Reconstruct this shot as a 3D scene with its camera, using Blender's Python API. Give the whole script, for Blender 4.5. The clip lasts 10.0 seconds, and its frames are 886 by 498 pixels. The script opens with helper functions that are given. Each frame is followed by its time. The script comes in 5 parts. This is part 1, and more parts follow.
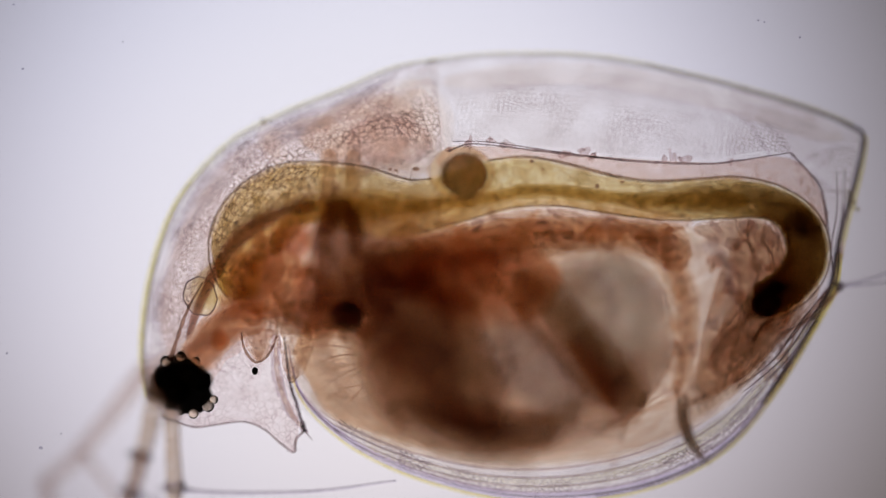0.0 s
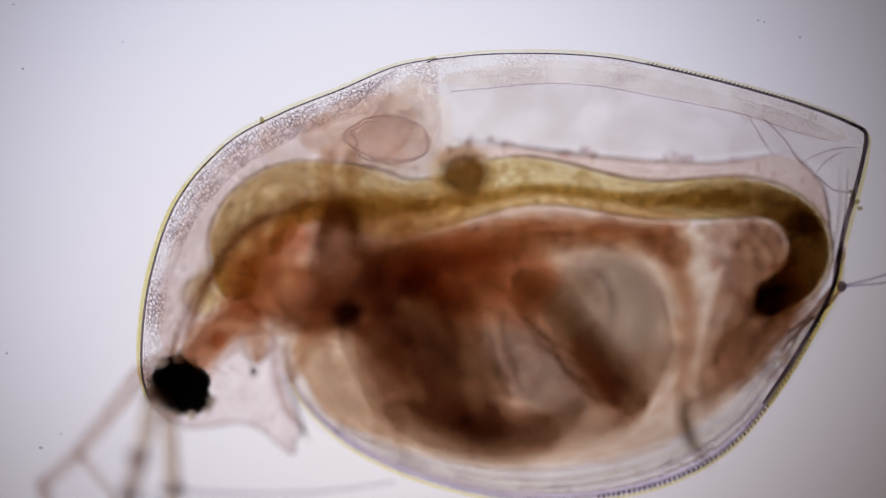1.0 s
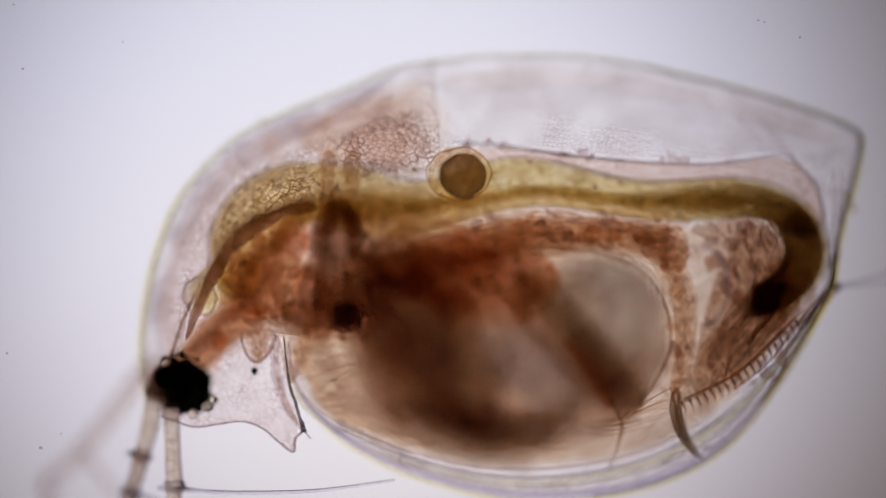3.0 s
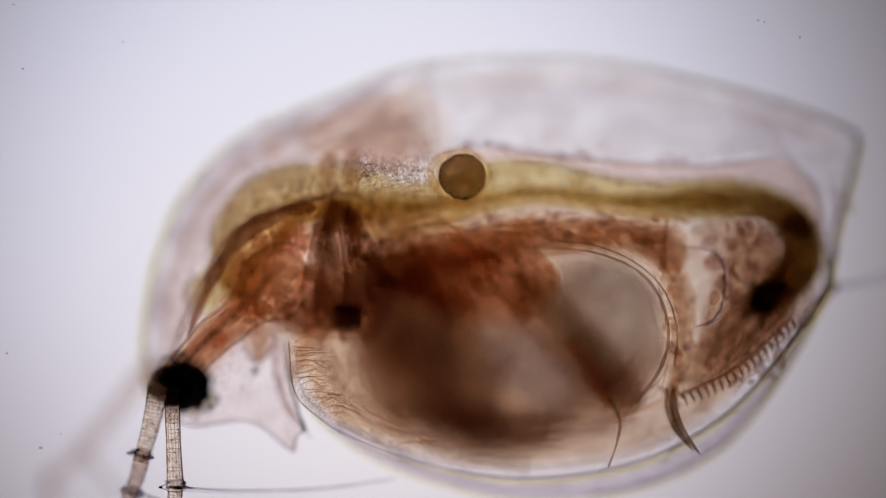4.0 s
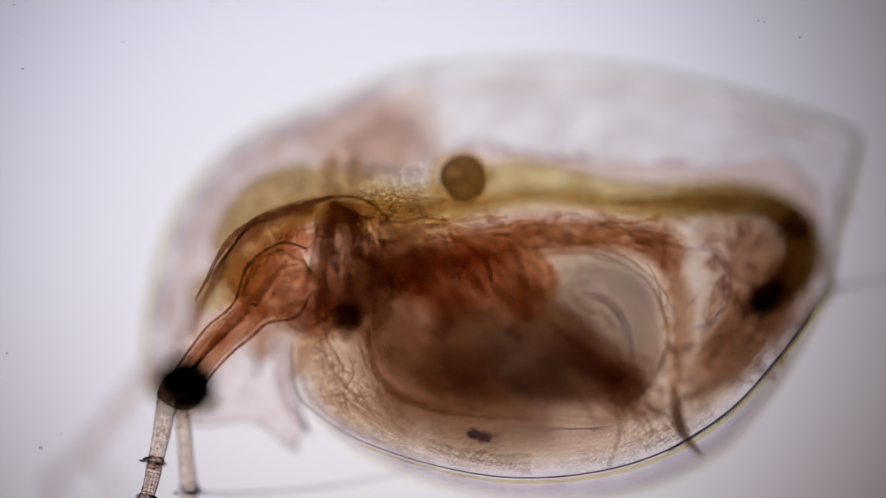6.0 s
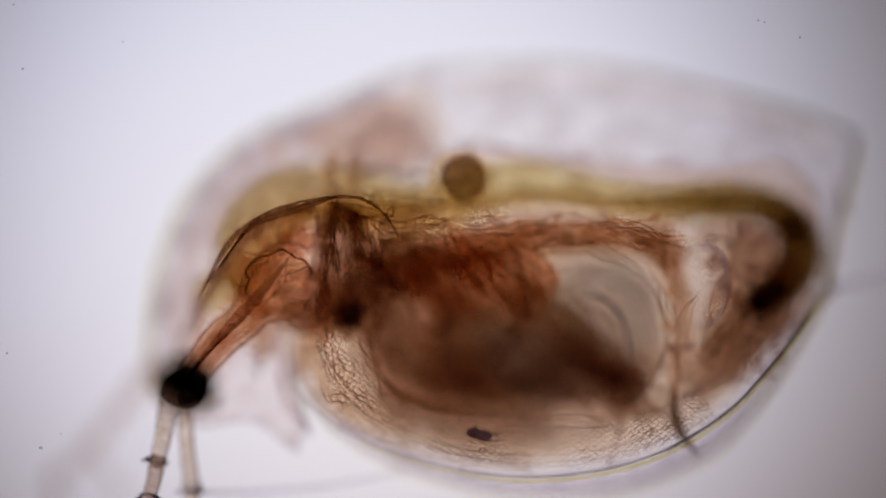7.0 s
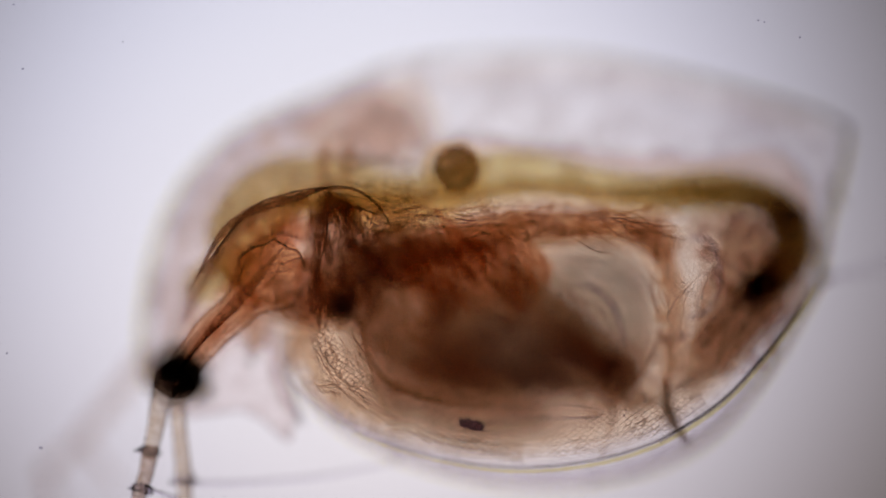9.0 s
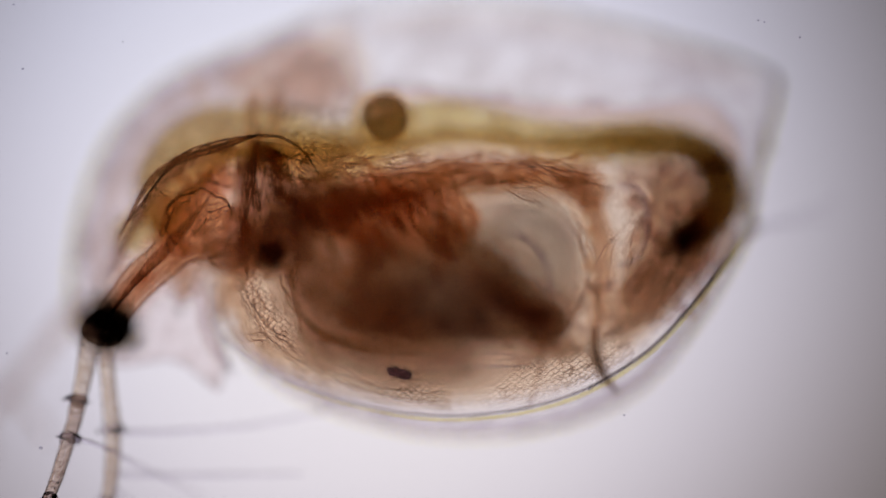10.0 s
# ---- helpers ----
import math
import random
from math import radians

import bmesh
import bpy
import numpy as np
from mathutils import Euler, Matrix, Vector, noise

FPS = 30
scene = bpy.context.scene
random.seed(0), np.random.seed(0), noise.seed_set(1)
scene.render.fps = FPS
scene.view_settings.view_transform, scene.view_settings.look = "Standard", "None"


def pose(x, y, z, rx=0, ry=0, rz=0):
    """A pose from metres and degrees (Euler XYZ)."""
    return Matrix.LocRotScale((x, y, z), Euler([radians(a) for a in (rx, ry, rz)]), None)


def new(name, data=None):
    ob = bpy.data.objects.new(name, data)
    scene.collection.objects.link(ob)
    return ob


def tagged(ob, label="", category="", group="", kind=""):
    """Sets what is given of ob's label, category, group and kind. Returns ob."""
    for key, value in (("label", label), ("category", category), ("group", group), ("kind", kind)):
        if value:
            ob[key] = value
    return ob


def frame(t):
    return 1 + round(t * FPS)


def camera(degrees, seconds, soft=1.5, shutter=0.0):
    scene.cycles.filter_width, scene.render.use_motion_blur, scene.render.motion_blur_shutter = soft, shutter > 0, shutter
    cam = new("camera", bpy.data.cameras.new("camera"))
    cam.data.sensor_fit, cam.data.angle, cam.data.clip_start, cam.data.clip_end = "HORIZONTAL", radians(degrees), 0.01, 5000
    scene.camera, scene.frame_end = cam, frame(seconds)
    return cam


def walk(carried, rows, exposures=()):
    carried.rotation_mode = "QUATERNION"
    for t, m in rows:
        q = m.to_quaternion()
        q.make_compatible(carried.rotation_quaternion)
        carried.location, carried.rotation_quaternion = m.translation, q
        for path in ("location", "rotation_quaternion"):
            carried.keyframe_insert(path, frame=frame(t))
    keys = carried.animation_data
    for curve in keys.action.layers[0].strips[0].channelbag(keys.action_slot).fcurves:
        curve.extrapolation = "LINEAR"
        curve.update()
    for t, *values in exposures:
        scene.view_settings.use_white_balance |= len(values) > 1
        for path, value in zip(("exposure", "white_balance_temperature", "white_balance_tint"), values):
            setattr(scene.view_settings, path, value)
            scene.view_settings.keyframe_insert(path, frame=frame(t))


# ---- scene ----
# One grid unit is 1.4 micrometres; the animal is modelled in grid units and scaled by U.
U = 1.4e-6
FOCUS = 0.0113         # metres from the objective to the plane of sharp focus
cam = camera(11.1, 10.0, soft=1.2)
cam.data.dof.use_dof = True
cam.data.dof.focus_distance = FOCUS
cam.data.dof.aperture_fstop = 76
walk(cam, [(0, pose(0, 0, FOCUS)), (10, pose(0, 0, FOCUS))], exposures=[(0, 0.0), (10, 0.0)])

# many clear walls lie behind one another
scene.cycles.transparent_max_bounces = 160
scene.cycles.max_bounces = 32
scene.cycles.transmission_bounces = 24

# ---- light: a dim room and the lit condenser under the stage ----
room = bpy.data.worlds.new("room")
scene.world = room
room.use_nodes = True
room.node_tree.nodes["Background"].inputs[0].default_value = (0.030, 0.028, 0.027, 1)


def nodes_of(name):
    m = bpy.data.materials.new(name)
    m.use_nodes = True
    m.node_tree.nodes.clear()
    return m, m.node_tree.nodes, m.node_tree.links


def condenser_glow():
    """The condenser's glow, with the field's off-centre vignette painted into its emission."""
    m, n, k = nodes_of("condenser_glow")
    out, em = n.new("ShaderNodeOutputMaterial"), n.new("ShaderNodeEmission")
    co = n.new("ShaderNodeTexCoord")
    mp = n.new("ShaderNodeMapping")
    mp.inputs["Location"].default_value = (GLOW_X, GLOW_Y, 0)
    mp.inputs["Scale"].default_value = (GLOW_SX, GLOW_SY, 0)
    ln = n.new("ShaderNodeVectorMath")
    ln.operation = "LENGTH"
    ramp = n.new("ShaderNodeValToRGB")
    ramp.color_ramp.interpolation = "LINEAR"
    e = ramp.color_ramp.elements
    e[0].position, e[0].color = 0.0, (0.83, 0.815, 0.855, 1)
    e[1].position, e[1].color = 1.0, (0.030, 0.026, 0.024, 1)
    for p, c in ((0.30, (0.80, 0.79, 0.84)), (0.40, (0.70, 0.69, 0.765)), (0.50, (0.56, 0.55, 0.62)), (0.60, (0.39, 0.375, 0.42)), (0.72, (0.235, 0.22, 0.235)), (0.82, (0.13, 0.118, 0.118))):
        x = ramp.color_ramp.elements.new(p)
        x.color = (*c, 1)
    # painted drift of the light: colder towards the upper left of the field, warmer towards the lower right
    sep = n.new("ShaderNodeSeparateXYZ")
    mix = n.new("ShaderNodeMix")
    mix.data_type = "RGBA"
    mix.blend_type = "MULTIPLY"
    mix.inputs["Factor"].default_value = 1.0
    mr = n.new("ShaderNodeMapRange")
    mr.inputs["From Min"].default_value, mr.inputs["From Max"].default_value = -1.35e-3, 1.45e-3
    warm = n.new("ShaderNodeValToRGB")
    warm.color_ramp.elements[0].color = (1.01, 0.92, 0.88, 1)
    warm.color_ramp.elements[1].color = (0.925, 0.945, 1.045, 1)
    k.new(co.outputs["Object"], mp.inputs["Vector"])
    k.new(mp.outputs[0], ln.inputs[0])
    k.new(ln.outputs["Value"], ramp.inputs[0])
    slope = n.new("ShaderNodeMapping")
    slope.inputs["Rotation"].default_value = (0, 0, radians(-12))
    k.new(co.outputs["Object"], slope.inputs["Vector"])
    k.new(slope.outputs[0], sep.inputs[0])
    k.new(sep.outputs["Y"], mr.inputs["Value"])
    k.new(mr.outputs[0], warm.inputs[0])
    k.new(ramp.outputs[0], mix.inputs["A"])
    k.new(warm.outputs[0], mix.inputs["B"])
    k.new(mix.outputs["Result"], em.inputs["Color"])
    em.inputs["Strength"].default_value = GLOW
    k.new(em.outputs[0], out.inputs[0])
    return m


GLOW, GLOW_X, GLOW_Y, GLOW_SX, GLOW_SY = 1.05, 0.090, -0.030, 418.0, 424.0


# ---- materials ----
def tissue(name, thin, thick, size=60.0, cells=0.0, line=(0.6, 0.5, 0.5), width=0.08, stretch=(1, 1, 1), turn=0.0,
           ior=0.0, speck=0.0, lo=0.35, hi=0.68, warp=0.0, patchy=0.0, random_cells=1.0, squash=1.0):
    """Clear living tissue: light passes and is tinted. thin, thick: the tint of one wall, which changes from place to place over size.
    cells: width of the cells whose walls show as lines; random_cells: 0 for an even grid of cells; squash: how much lower than wide the pattern is; patchy: size of the patches in which they fade."""
    m, n, k = nodes_of(name)
    out = n.new("ShaderNodeOutputMaterial")
    co = n.new("ShaderNodeTexCoord")
    mp = n.new("ShaderNodeMapping")
    mp.inputs["Rotation"].default_value = (0, 0, radians(turn))
    mp.inputs["Scale"].default_value = (1, squash, 1)
    mp2 = n.new("ShaderNodeMapping")
    mp2.inputs["Scale"].default_value = stretch
    k.new(co.outputs["Object"], mp.inputs["Vector"])
    k.new(mp.outputs[0], mp2.inputs["Vector"])
    big = n.new("ShaderNodeTexNoise")
    big.inputs["Scale"].default_value = 1.0 / size
    big.inputs["Detail"].default_value = 5.0
    big.inputs["Roughness"].default_value = 0.62
    k.new(mp2.outputs[0], big.inputs["Vector"])
    ramp = n.new("ShaderNodeValToRGB")
    e = ramp.color_ramp.elements
    e[0].position, e[0].color = lo, (*thin, 1)
    e[1].position, e[1].color = hi, (*thick, 1)
    k.new(big.outputs[0], ramp.inputs[0])
    colour = ramp.outputs[0]

    def times(a, fac, dark):
        mix = n.new("ShaderNodeMix")
        mix.data_type = "RGBA"
        mix.blend_type = "MULTIPLY"
        k.new(fac, mix.inputs["Factor"])
        k.new(a, mix.inputs["A"])
        mix.inputs["B"].default_value = (*dark, 1)
        return mix.outputs["Result"]

    def faded(fac):
        if not patchy:
            return fac
        pn = n.new("ShaderNodeTexNoise")
        pn.inputs["Scale"].default_value = 1.0 / patchy
        pn.inputs["Detail"].default_value = 3.0
        k.new(co.outputs["Object"], pn.inputs["Vector"])
        pr = n.new("ShaderNodeMapRange")
        pr.inputs["From Min"].default_value, pr.inputs["From Max"].default_value = 0.38, 0.62
        pr.inputs["To Min"].default_value = 0.25
        k.new(pn.outputs[0], pr.inputs["Value"])
        mu = n.new("ShaderNodeMath")
        mu.operation = "MULTIPLY"
        k.new(fac, mu.inputs[0])
        k.new(pr.outputs[0], mu.inputs[1])
        return mu.outputs[0]

    if cells:
        where = mp2.outputs[0]
        if warp:
            wn = n.new("ShaderNodeTexNoise")
            wn.inputs["Scale"].default_value = 1.0 / (cells * 5)
            k.new(mp2.outputs[0], wn.inputs["Vector"])
            ws = n.new("ShaderNodeVectorMath")
            ws.operation = "MULTIPLY_ADD"
            ws.inputs[1].default_value = (warp, warp, warp)
            k.new(wn.outputs["Color"], ws.inputs[0])
            k.new(mp2.outputs[0], ws.inputs[2])
            where = ws.outputs[0]
        vo = n.new("ShaderNodeTexVoronoi")
        vo.feature = "DISTANCE_TO_EDGE"
        vo.inputs["Scale"].default_value = 1.0 / cells
        vo.inputs["Randomness"].default_value = random_cells
        k.new(where, vo.inputs["Vector"])
        vr = n.new("ShaderNodeMapRange")
        vr.inputs["From Min"].default_value, vr.inputs["From Max"].default_value = width * 0.35, width
        vr.inputs["To Min"].default_value, vr.inputs["To Max"].default_value = 1, 0
        k.new(vo.outputs["Distance"], vr.inputs["Value"])
        colour = times(colour, faded(vr.outputs[0]), line)
    if speck:
        sn = n.new("ShaderNodeTexNoise")
        sn.inputs["Scale"].default_value = 1.0 / speck
        sn.inputs["Detail"].default_value = 3.0
        k.new(co.outputs["Object"], sn.inputs["Vector"])
        sr = n.new("ShaderNodeMapRange")
        sr.inputs["From Min"].default_value, sr.inputs["From Max"].default_value = 0.54, 0.68
        k.new(sn.outputs[0], sr.inputs["Value"])
        colour = times(colour, sr.outputs[0], line)
    if ior:
        b = n.new("ShaderNodeBsdfRefraction")
        b.inputs["IOR"].default_value = ior
        b.inputs["Roughness"].default_value = 0.0
    else:
        b = n.new("ShaderNodeBsdfTransparent")
    k.new(colour, b.inputs["Color"])
    k.new(b.outputs[0], out.inputs[0])
    return m


def opaque(name, dark, light, rough, size=14.0):
    m, n, k = nodes_of(name)
    out, b = n.new("ShaderNodeOutputMaterial"), n.new("ShaderNodeBsdfPrincipled")
    co, no, ramp = n.new("ShaderNodeTexCoord"), n.new("ShaderNodeTexNoise"), n.new("ShaderNodeValToRGB")
    no.inputs["Scale"].default_value = 1.0 / size
    k.new(co.outputs["Object"], no.inputs["Vector"])
    ramp.color_ramp.elements[0].color, ramp.color_ramp.elements[1].color = (*dark, 1), (*light, 1)
    k.new(no.outputs[0], ramp.inputs[0])
    k.new(ramp.outputs[0], b.inputs["Base Color"])
    b.inputs["Roughness"].default_value = rough
    k.new(b.outputs[0], out.inputs[0])
    return m


def slide_glass():
    m, n, k = nodes_of("slide_glass")
    out, mix = n.new("ShaderNodeOutputMaterial"), n.new("ShaderNodeMixShader")
    t, g, f = n.new("ShaderNodeBsdfTransparent"), n.new("ShaderNodeBsdfGlossy"), n.new("ShaderNodeFresnel")
    t.inputs["Color"].default_value = (0.995, 0.998, 0.996, 1)
    g.inputs["Roughness"].default_value = 0.02
    f.inputs["IOR"].default_value = 1.12
    k.new(f.outputs[0], mix.inputs[0])
    k.new(t.outputs[0], mix.inputs[1])
    k.new(g.outputs[0], mix.inputs[2])
    k.new(mix.outputs[0], out.inputs[0])
    return m


# ---- geometry helpers, in grid units ----
def q(x, y, z=0.0):
    """A place on the stage: x to the right and y towards the ventral side, from the field's corner."""
    return Vector((x - 784.0, 441.0 - y, z))


def curve(points, n):
    """n points, evenly spaced along a smooth line through the given ones."""
    p = np.array([tuple(v) for v in points], float)
    if len(p) == 2:
        f = np.linspace(0, 1, n)[:, None]
        return p[0] * (1 - f) + p[1] * f
    e = np.vstack([2 * p[0] - p[1], p, 2 * p[-1] - p[-2]])
    out = []
    for i in range(len(p) - 1):
        a, b, c, d = e[i:i + 4]
        for f in np.linspace(0, 1, 24, endpoint=False):
            out.append(0.5 * (2 * b + (c - a) * f + (2 * a - 5 * b + 4 * c - d) * f * f + (3 * b - a - 3 * c + d) * f ** 3))
    out = np.array(out + [p[-1]])
    s = np.r_[0, np.cumsum(np.linalg.norm(np.diff(out, axis=0), axis=1))]
    u = np.linspace(0, s[-1], n)
    return np.stack([np.interp(u, s, out[:, i]) for i in range(out.shape[1])], 1)


def even(values, n):
    """A list of values, or one, spread over n stations."""
    v = np.atleast_1d(np.array(values, float))
    return np.interp(np.linspace(0, 1, n), np.linspace(0, 1, len(v)), v) if len(v) > 1 else np.full(n, v[0])


def stations(points, n):
    """Smooth line through the given points, n stations evenly spaced by number of the point."""
    p = np.array(points, float)
    e = np.vstack([2 * p[0] - p[1], p, 2 * p[-1] - p[-2]])
    out = []
    for u in np.linspace(0, len(p) - 1, n):
        i = min(int(u), len(p) - 2)
        f = u - i
        a, b, c, d = e[i:i + 4]
        out.append(0.5 * (2 * b + (c - a) * f + (2 * a - 5 * b + 4 * c - d) * f * f + (3 * b - a - 3 * c + d) * f ** 3))
    return np.array(out)


def wobble(p, size, amount, seed=0.0):
    if not amount:
        return p
    return p + amount * np.array([noise.noise_vector(Vector(v) / size + Vector((seed, 3.7 * seed, 0))) for v in p])


def grid_faces(n, m, base=0, closed=True):
    f = []
    for i in range(n - 1):
        for j in range(m if closed else m - 1):
            a, b = base + i * m + j, base + i * m + (j + 1) % m
            f.append((a, a + m, b + m, b))
    return f


def loft(a, b, half, z=0.0, n=40, m=28, ends=(0.12, 0.12), e=1.0, scales=(1.0,), rough=0.0, size=40.0, seed=0.0, shift=(0, 0)):
    """A rounded body between two edges a and b, given as (x, y) pairs; half: its half thickness from end to end.
    scales: more than one nests bodies in one another."""
    pa, pb, h, zz = stations(a, n), stations(b, n), even(half, n), even(z, n)
    verts, faces = [], []
    for sc in scales:
        base = len(verts)
        ring = []
        for i in range(n):
            s = i / (n - 1)
            k = 1.0
            for d, w in ((s, ends[0]), (1 - s, ends[1])):
                if w and d < w:
                    k *= max(math.sqrt(max(1 - (1 - d / w) ** 2, 0)), 0.02)
            mid, hv = (pa[i] + pb[i]) / 2 + np.array(shift) * (1 - sc), (pa[i] - pb[i]) / 2
            for j in range(m):
                t = 2 * math.pi * j / m
                c, sn = math.cos(t), math.sin(t)
                xy = mid + hv * c * k * sc
                ring.append(q(xy[0], xy[1], zz[i] + h[i] * k * sc * math.copysign(abs(sn) ** e, sn)))
        ring = wobble(np.array([tuple(v) for v in ring]), size, rough, seed + sc)
        verts += [tuple(v) for v in ring]
        faces += grid_faces(n, m, base)
        faces.append(tuple(base + j for j in range(m)))
        faces.append(tuple(base + (n - 1) * m + m - 1 - j for j in range(m)))
    return verts, faces


def tube(points, radii, n=None, m=8, rough=0.0, flat=1.0):
    """A tapered tube along (x, y, z) points."""
    n = n or max(8, 6 * len(points))
    p = curve([q(*v) for v in points], n)
    r = even(radii, n)
    verts = []
    for i in range(n):
        d = Vector(p[min(i + 1, n - 1)] - p[max(i - 1, 0)]).normalized()
        side = d.cross(Vector((0, 0, 1)))
        side = side.normalized() if side.length > 1e-4 else Vector((1, 0, 0))
        up = side.cross(d)
        for j in range(m):
            t = 2 * math.pi * j / m
            w = r[i] * (1 + rough * noise.noise(Vector(p[i]) / 9 + Vector((j * 1.7, 0, 0))))
            verts.append(tuple(Vector(p[i]) + side * (w * math.cos(t)) + up * (w * flat * math.sin(t))))
    faces = grid_faces(n, m)
    faces += [tuple(range(m)), tuple((n - 1) * m + m - 1 - j for j in range(m))]
    return verts, faces


def ball(x, y, z, rx, ry=None, rz=None, turn=0.0, n=18, m=28, scales=(1.0,), rough=0.0, size=30.0, seed=0.0):
    ry, rz = ry or rx, rz or rx
    rot = Matrix.Rotation(radians(turn), 3, "Z")
    c0 = q(x, y, z)
    verts, faces = [], []
    for sc in scales:
        base = len(verts)
        p = []
        for i in range(n):
            a = math.pi * (i + 0.02 * (i == 0) - 0.02 * (i == n - 1)) / (n - 1)
            for j in range(m):
                b = 2 * math.pi * j / m
                v = Vector((rx * sc * math.sin(a) * math.cos(b), ry * sc * math.sin(a) * math.sin(b), rz * sc * math.cos(a)))
                p.append(tuple(c0 + rot @ v))
        p = wobble(np.array(p), size, rough, seed + sc)
        verts += [tuple(v) for v in p]
        faces += grid_faces(n, m, base)
        faces += [tuple(base + j for j in range(m)), tuple(base + (n - 1) * m + m - 1 - j for j in range(m))]
    return verts, faces


def valve(a, b, zb, bulge, wall=5.0, n=90, m=60, za=0.0, rise=1.25, side=0):
    """One half of the carapace: a thin curved wall from its back edge a to its free edge b, which lies at height zb."""
    pa, pb, zz, bb, z0 = stations(a, n), stations(b, n), even(zb, n), even(bulge, n), even(za, n)
    sign = side or (1.0 if np.mean(bb) > 0 else -1.0)
    verts = []
    for inner in (0, 1):
        for i in range(n):
            for j in range(m):
                v = j / (m - 1)
                v = 0.5 - 0.5 * math.cos(math.pi * v) if v < 0.5 else v
                xy = pa[i] * (1 - v) + pb[i] * v
                z = z0[i] * (1 - v) + zz[i] * v + bb[i] * math.sin(math.pi * v) ** rise - sign * inner * wall
                verts.append(tuple(q(xy[0], xy[1], z)))
    k = n * m
    faces = grid_faces(n, m, 0, False) + [f[::-1] for f in grid_faces(n, m, k, False)]
    rim = [i * m for i in range(n)] + [(n - 1) * m + j for j in range(1, m)]
    rim += [i * m + m - 1 for i in range(n - 2, -1, -1)] + [j for j in range(m - 2, 0, -1)]
    for u, v in zip(rim, rim[1:] + rim[:1]):
        faces.append((u, v, v + k, u + k))
    return verts, faces


def ring_tube(x, y, z, rx, ry, r, turn=0.0, start=0.0, stop=360.0, n=72, uneven=0.0):
    pts = []
    for i in range(n + 1):
        t = radians(start + (stop - start) * i / n)
        c, s = math.cos(radians(turn)), math.sin(radians(turn))
        g = 1 + uneven * noise.noise(Vector((2.2 * math.cos(t) + x, 2.2 * math.sin(t), 0.3)))
        u, v = g * rx * math.cos(t), g * ry * math.sin(t)
        pts.append((x + u * c - v * s, y + u * s + v * c, z))
    return tube(pts, r, n=2 * n, m=6)


def part(name, geo, material, parent=None, label="", pivot=None, base=None):
    """Links one mesh under a thing or a part; pivot: the place about which it turns; base: its parent's pivot."""
    verts, faces = geo
    if base is not None:
        verts = [tuple(Vector(v) - base) for v in verts]
    if pivot is not None:
        verts = [tuple(Vector(v) - pivot) for v in verts]
    me = bpy.data.meshes.new(name)
    me.from_pydata(verts, [], faces)
    me.polygons.foreach_set("use_smooth", [True] * len(me.polygons))
    me.update()
    me.materials.append(material)
    ob = new(name, me)
    ob.parent = parent
    if pivot is not None:
        ob.location = pivot
    if label:
        tagged(ob, label)
    return ob


def thing(name, label, category, group="", kind=""):
    ob = new(name)
    ob.scale = (U, U, U)
    return tagged(ob, label, category, group, kind)


# ---- tints of one wall of tissue ----
M_SHELL = tissue("shell_cuticle", (0.998, 0.996, 0.993), (0.995, 0.991, 0.988), 90, cells=7, line=(0.87, 0.84, 0.83), width=0.10, warp=6, stretch=(0.85, 1.1, 1), turn=20, patchy=90, random_cells=0.7)
M_SHELL_FAR = tissue("shell_cuticle_far", (0.998, 0.996, 0.993), (0.995, 0.991, 0.988), 90, cells=6.5, line=(0.92, 0.90, 0.89), width=0.11, warp=6, stretch=(0.85, 1.1, 1), turn=-20, patchy=90, random_cells=0.7)
M_HEAD = tissue("head_cuticle", (0.998, 0.993, 0.991), (0.988, 0.977, 0.973), 60, cells=9, line=(0.72, 0.66, 0.65), width=0.075, stretch=(1, 1, 0.7), warp=9, patchy=60)
M_RIM = tissue("cuticle_rim", (0.52, 0.475, 0.49), (0.36, 0.315, 0.33), 18)
M_RIM_FINE = tissue("cuticle_rim_fine", (0.74, 0.69, 0.69), (0.55, 0.50, 0.50), 14)
M_HEAD_NET = tissue("head_cell_walls", (0.999, 0.997, 0.996), (0.994, 0.990, 0.987), 40, cells=12, line=(0.58, 0.50, 0.47), width=0.065, warp=7, stretch=(1, 0.75, 1), turn=-35, patchy=80)
M_DOME_NET = tissue("gut_dome_cell_walls", (0.999, 0.997, 0.994), (0.994, 0.990, 0.982), 40, cells=11, line=(0.58, 0.50, 0.40), width=0.052, warp=6, stretch=(1.15, 0.72, 1), turn=40, random_cells=0.75)
M_HATCH = tissue("shell_stipple", (0.999, 0.997, 0.997), (0.995, 0.992, 0.991), 40, cells=5.5, line=(0.89, 0.87, 0.87), width=0.14, warp=4, stretch=(0.7, 1.2, 1), turn=12, patchy=90, random_cells=0.6)
M_RIM_CELLS = tissue("rim_cell_rows", (0.999, 0.997, 0.997), (0.994, 0.990, 0.991), 40, cells=7.5, line=(0.56, 0.51, 0.54), width=0.10, warp=6, stretch=(0.75, 1.15, 1), turn=48, patchy=90, random_cells=0.7)
M_HEAD_FAINT = tissue("head_faint_cells", (0.999, 0.996, 0.996), (0.993, 0.988, 0.988), 40, cells=9.5, line=(0.78, 0.72, 0.72), width=0.075, warp=7, stretch=(0.7, 1.15, 1), turn=25, patchy=90, random_cells=0.8)
M_HEAD_FLUID = tissue("head_fluid", (0.992, 0.981, 0.975), (0.974, 0.951, 0.938), 50)
M_PINK = tissue("pink_haemolymph_tissue", (0.996, 0.987, 0.979), (0.980, 0.958, 0.934), 36)
